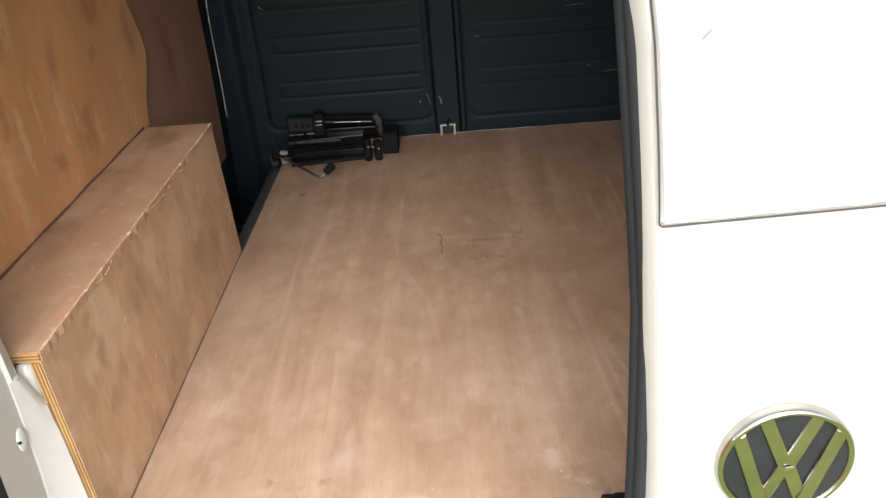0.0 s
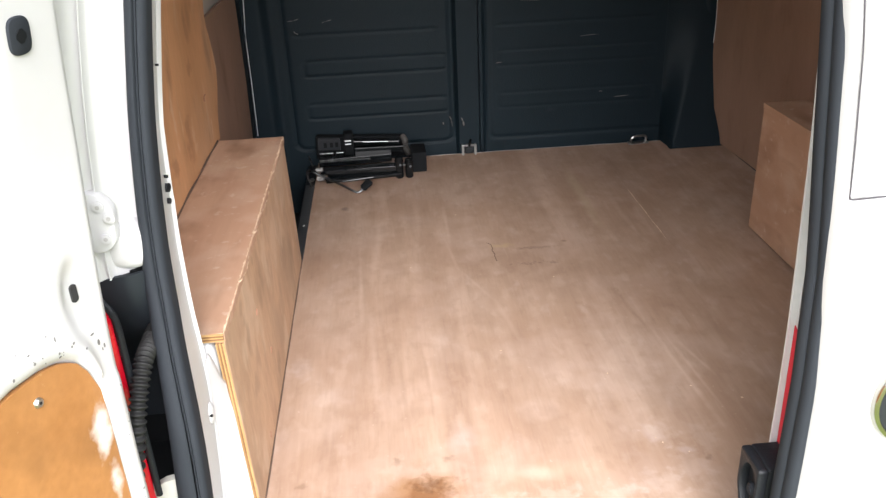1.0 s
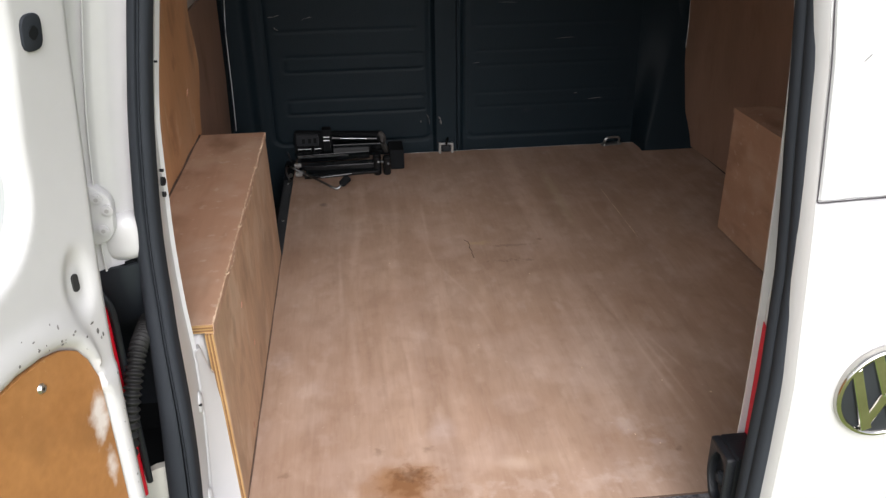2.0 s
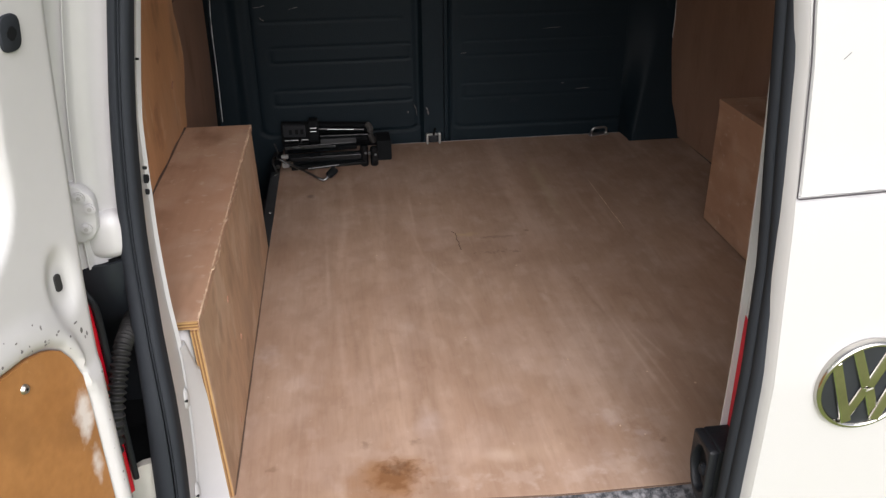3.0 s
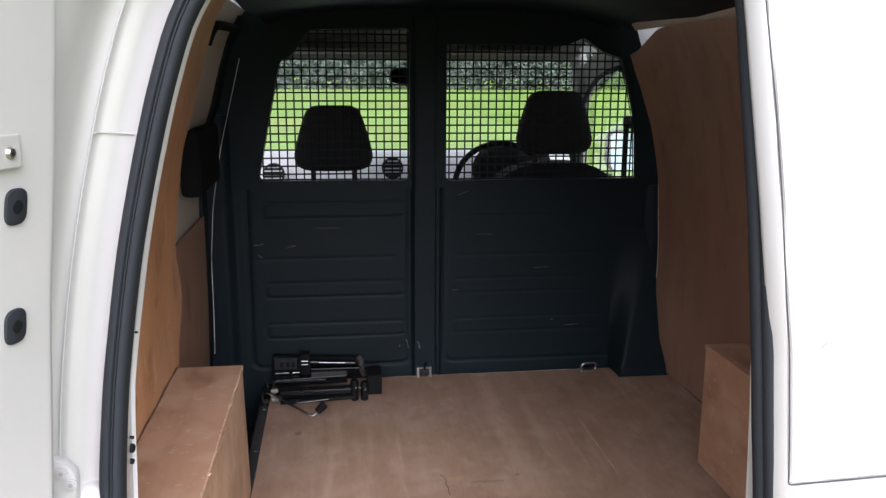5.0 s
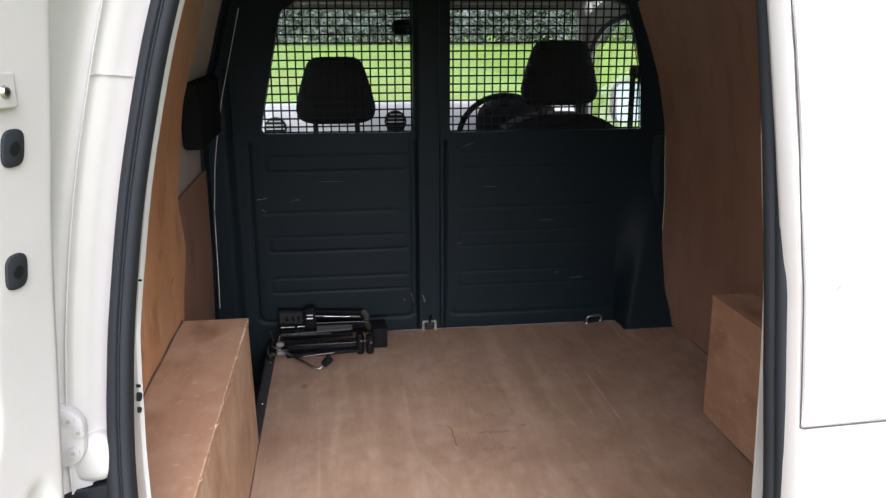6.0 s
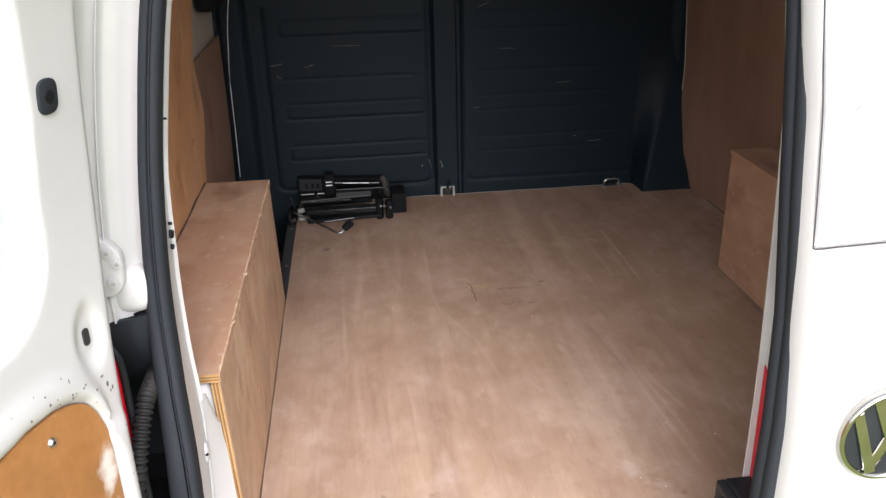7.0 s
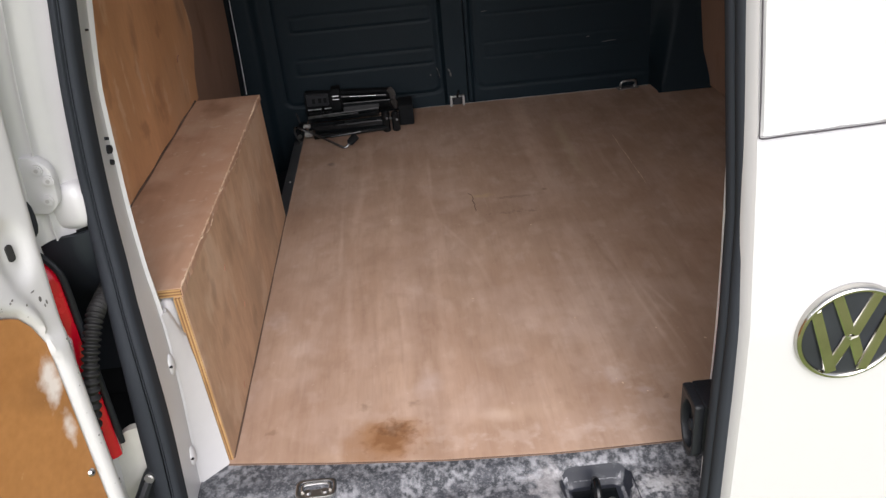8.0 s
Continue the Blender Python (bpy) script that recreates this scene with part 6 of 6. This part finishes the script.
def plug(y, z):
    """An oval rubber plug with a cross socket."""
    m = pose(face_x(z) + 0.0005, y, z) @ Matrix.Rotation(math.atan(0.44 * max(0, z - 1.1)), 4, "Y") @ UP_YZ
    p = part("rubber_plug", plate(rounded([(-0.0130, -0.0160), (0.0130, -0.0160), (0.0130, 0.0160), (-0.0130, 0.0160)], 0.011), [], 0.005, m, 0.0012), RUBBER, opened, "black oval rubber plug", smooth=True)
    part("socket", plate([(-0.006, -0.0018), (-0.0018, -0.006), (0.0018, -0.006), (0.006, -0.0018), (0.006, 0.0018), (0.0018, 0.006), (-0.0018, 0.006), (-0.006, 0.0018)], [], 0.0014, m @ pose(0, 0, 0.0026)), SOFTBLACK, p)


plug(0.002, 1.465)
plug(0.004, 1.357)
part("plug_hole", plate(rounded([(-0.0045, -0.0095), (0.0045, -0.0095), (0.0045, 0.0095), (-0.0045, 0.0095)], 0.0045), [], 0.003, pose(-0.0055, 0.010, 1.107) @ UP_YZ), TYRE, opened, "dark empty plug hole")
strike = part("strap_plate", box(face_x(1.512) - 0.002, face_x(1.512) + 0.004, -0.045, 0.002, 1.499, 1.527, 0.0015), ZINC, opened, "zinc bracket with a screw")
screw(strike, (face_x(1.512) + 0.004, -0.012, 1.512), (1, 0, 0), 0.0055)
chips = bmesh.new()
rc = random.Random(17)
for k in range(34):
    if rc.random() < 0.45:
        y, z = 0.018 + 0.020 * rc.random(), 0.62 + 0.42 * rc.random()
    else:
        y = 0.012 - 0.16 * rc.random()
        z = ply_top(min(y, 0.0118)) + 0.006 + 0.026 * rc.random() ** 1.5
    a = 0.0003 + 0.0009 * rc.random() ** 2
    add(chips, lump((inner_x(y, z) + 0.0001, y, z), (0.0005, a * (0.5 + 1.6 * rc.random()), a * (0.8 + 2.4 * rc.random())), 6, 2))
for y, z, ry, rz in ((0.020, 1.045, 0.0035, 0.0060), (0.027, 1.037, 0.0022, 0.0050), (0.014, 1.058, 0.0050, 0.0018), (-0.018, 1.068, 0.0030, 0.0022), (0.031, 0.985, 0.0016, 0.0032), (0.033, 0.945, 0.0018, 0.0040), (0.034, 0.800, 0.0018, 0.0045), (0.032, 0.770, 0.0022, 0.0036)):
    add(chips, lump((inner_x(y, z) + 0.0001, y, z), (0.0005, ry * 0.6, rz * 0.6), 10, 2))
part("paint_chips", chips, mat("bare_chipped_metal", (0.20, 0.19, 0.185), (0.11, 0.105, 0.10), 0.6, scale=120), opened, "dark chips in the white paint")

# ---- cab seen through the bulkhead windows ----
dash = thing("dashboard", "pale grey dashboard with round air vents", "dashboard")
part("top", sheet(span(-0.74, 0.74, 30), span(0, 1, 14), lambda x, v: (x, 2.58 + 0.44 * v, 1.035 + 0.192 * step(-0.1, 0.45, v) - 0.04 * step(0.8, 1.0, v)), (0, 0, -0.05)), DASH, dash, smooth=True)
part("front", box(-0.74, 0.74, 2.60, 2.70, 0.60, 1.05, 0.03), DASH, dash, smooth=True)


def vent(x, z):
    y = 2.575
    v = part("vent", rod((x, y, z), (x, y + 0.04, z), 0.047, 28, bevel=0.004), PLASTIC, dash, smooth=True)
    for k in range(-2, 3):
        w = math.sqrt(max(0.0, 0.040 ** 2 - (0.016 * k) ** 2))
        # Upper slats are pale: their highlights are put into the colour.
        part("slat", box(x - w, x + w, y - 0.005, y + 0.004, z + 0.016 * k - 0.003, z + 0.016 * k + 0.002), BLANK if k > -2 else PLASTIC, v)


vent(-0.612, 1.150)
vent(-0.098, 1.172)
part("instrument_hood", lump((0.455, 2.66, 1.13), (0.185, 0.12, 0.142), 28, 2.6), SOFTBLACK, dash, "black instrument hood", smooth=True)

steer = thing("steering_wheel", "black steering wheel behind the driver's seat", "steering wheel")
WC, WR = Vector((0.366, 2.42, 1.092)), 0.212
tilt = Euler((radians(-25), 0, 0)).to_matrix()
rim = bmesh.new()
rr = []
for k in range(48):
    a = 6.28318 * k / 48
    c = Vector((math.cos(a), 0, math.sin(a)))
    rr.append([rim.verts.new(WC + tilt @ (c * (WR + 0.0125 * math.cos(b)) + Vector((0, 0.0125 * math.sin(b), 0)))) for b in (6.28318 * j / 10 for j in range(10))])
for k in range(48):
    for j in range(10):
        rim.faces.new((rr[k][j], rr[(k + 1) % 48][j], rr[(k + 1) % 48][(j + 1) % 10], rr[k][(j + 1) % 10]))
part("rim", rim, SOFTBLACK, steer, smooth=True)
part("hub", lump(WC, (0.075, 0.03, 0.06), 20, 2.8), PLASTIC, steer, smooth=True)
for s in (-1, 1):
    part("spoke", rod(WC + Vector((s * 0.06, 0, 0)), WC + Vector((s * WR, 0, -0.01)), 0.014, 10), PLASTIC, steer)
part("column", rod(WC, WC + Vector((0, 0.25, -0.1)), 0.03, 12), PLASTIC, steer)


def seat(x, z, label, back=0.0):
    """A car seat: cushion, backrest, headrest on two posts."""
    t = thing("car_seat", label, "car seat", "front seats")
    part("cushion", lump((x, 2.20, z - 0.70), (0.25, 0.26, 0.09), 24, 4), FABRIC, t, smooth=True)
    part("backrest", sheet(span(-1, 1, 20), span(0, 1, 16), lambda u, v: (x + u * (0.245 - 0.045 * v ** 3) , 1.99 - 0.10 * v - 0.05 * math.cos(u * 1.4), z - 0.64 + (0.585 + back) * v - 0.055 * abs(u) ** 3 * v ** 3), (0, 0.12, 0)), FABRIC, t, smooth=True)
    part("base", box(x - 0.22, x + 0.22, 2.0, 2.44, 0.386, z - 0.78, 0.02), PLASTIC, t)
    for s in (-0.072, 0.072):
        part("post", rod((x + s, 1.905, z - 0.09), (x + s, 1.91, z + 0.03), 0.0095, 10), PLASTIC, t, smooth=True)
    head = lump((0, 0, 0), (1, 1, 1), 40, 5.0)
    for v in head.verts:
        c = v.co.copy()
        w = 0.140 - 0.040 * step(-0.7, 1.0, c.z)
        v.co = (x + c.x * w, 1.915 + c.y * 0.045 + 0.02 * c.x * c.x, z + 0.112 + c.z * 0.114)
    part("headrest", head, FABRIC, t, smooth=True)


seat(-0.352, 1.243, "charcoal fabric passenger seat with a headrest")
seat(0.447, 1.296, "charcoal fabric driver's seat with a raised headrest", 0.028)

mirror = thing("rear_view_mirror", "black interior rear view mirror on the windscreen", "mirror")
part("shell", lump((0.0, 2.52, 1.568), (0.115, 0.02, 0.034), 24, 4), PLASTIC, mirror, smooth=True)
part("glass", plate(rounded([(-0.108, -0.028), (0.108, -0.028), (0.108, 0.028), (-0.108, 0.028)], 0.018), [], 0.003, pose(0.0, 2.4995, 1.568) @ UP_XZ), MIRROR_BLUE, mirror)
part("stalk", rod((0, 2.525, 1.59), (0, 2.55, 1.655), 0.008, 10), PLASTIC, mirror)
visor = thing("sun_visor", "grey sun visor folded up under the cab roof", "sun visor", "sun visors")
part("flap", box(-0.56, -0.12, 2.16, 2.36, 1.652, 1.668, 0.007), LINER, visor, smooth=True)
copy_thing(visor, pose(0.68, 0, 0))
wing = thing("wing_mirror", "door mirror outside the driver's window", "wing mirror")
part("shell", lump((0.965, 2.66, 1.236), (0.070, 0.042, 0.096), 24, 3.4), PLASTIC, wing, smooth=True)
part("glass", plate(rounded([(-0.060, -0.084), (0.060, -0.084), (0.060, 0.084), (-0.060, 0.084)], 0.026), [], 0.004, pose(0.965, 2.612, 1.236, -9, 0, 0) @ UP_XZ), MIRROR_BLUE, wing, smooth=True)
part("arm", box(0.85, 0.93, 2.64, 2.69, 1.09, 1.13, 0.012), PLASTIC, wing, smooth=True)
belt = thing("seat_belt", "black seat belt hanging from the door pillar", "seat belt")
part("webbing", box(0.668, 0.672, 1.775, 1.822, 0.62, 1.405, 0.0015), FABRIC, belt)
part("guide", lump((0.675, 1.80, 1.415), (0.012, 0.03, 0.024), 16, 3), PLASTIC, belt, smooth=True)
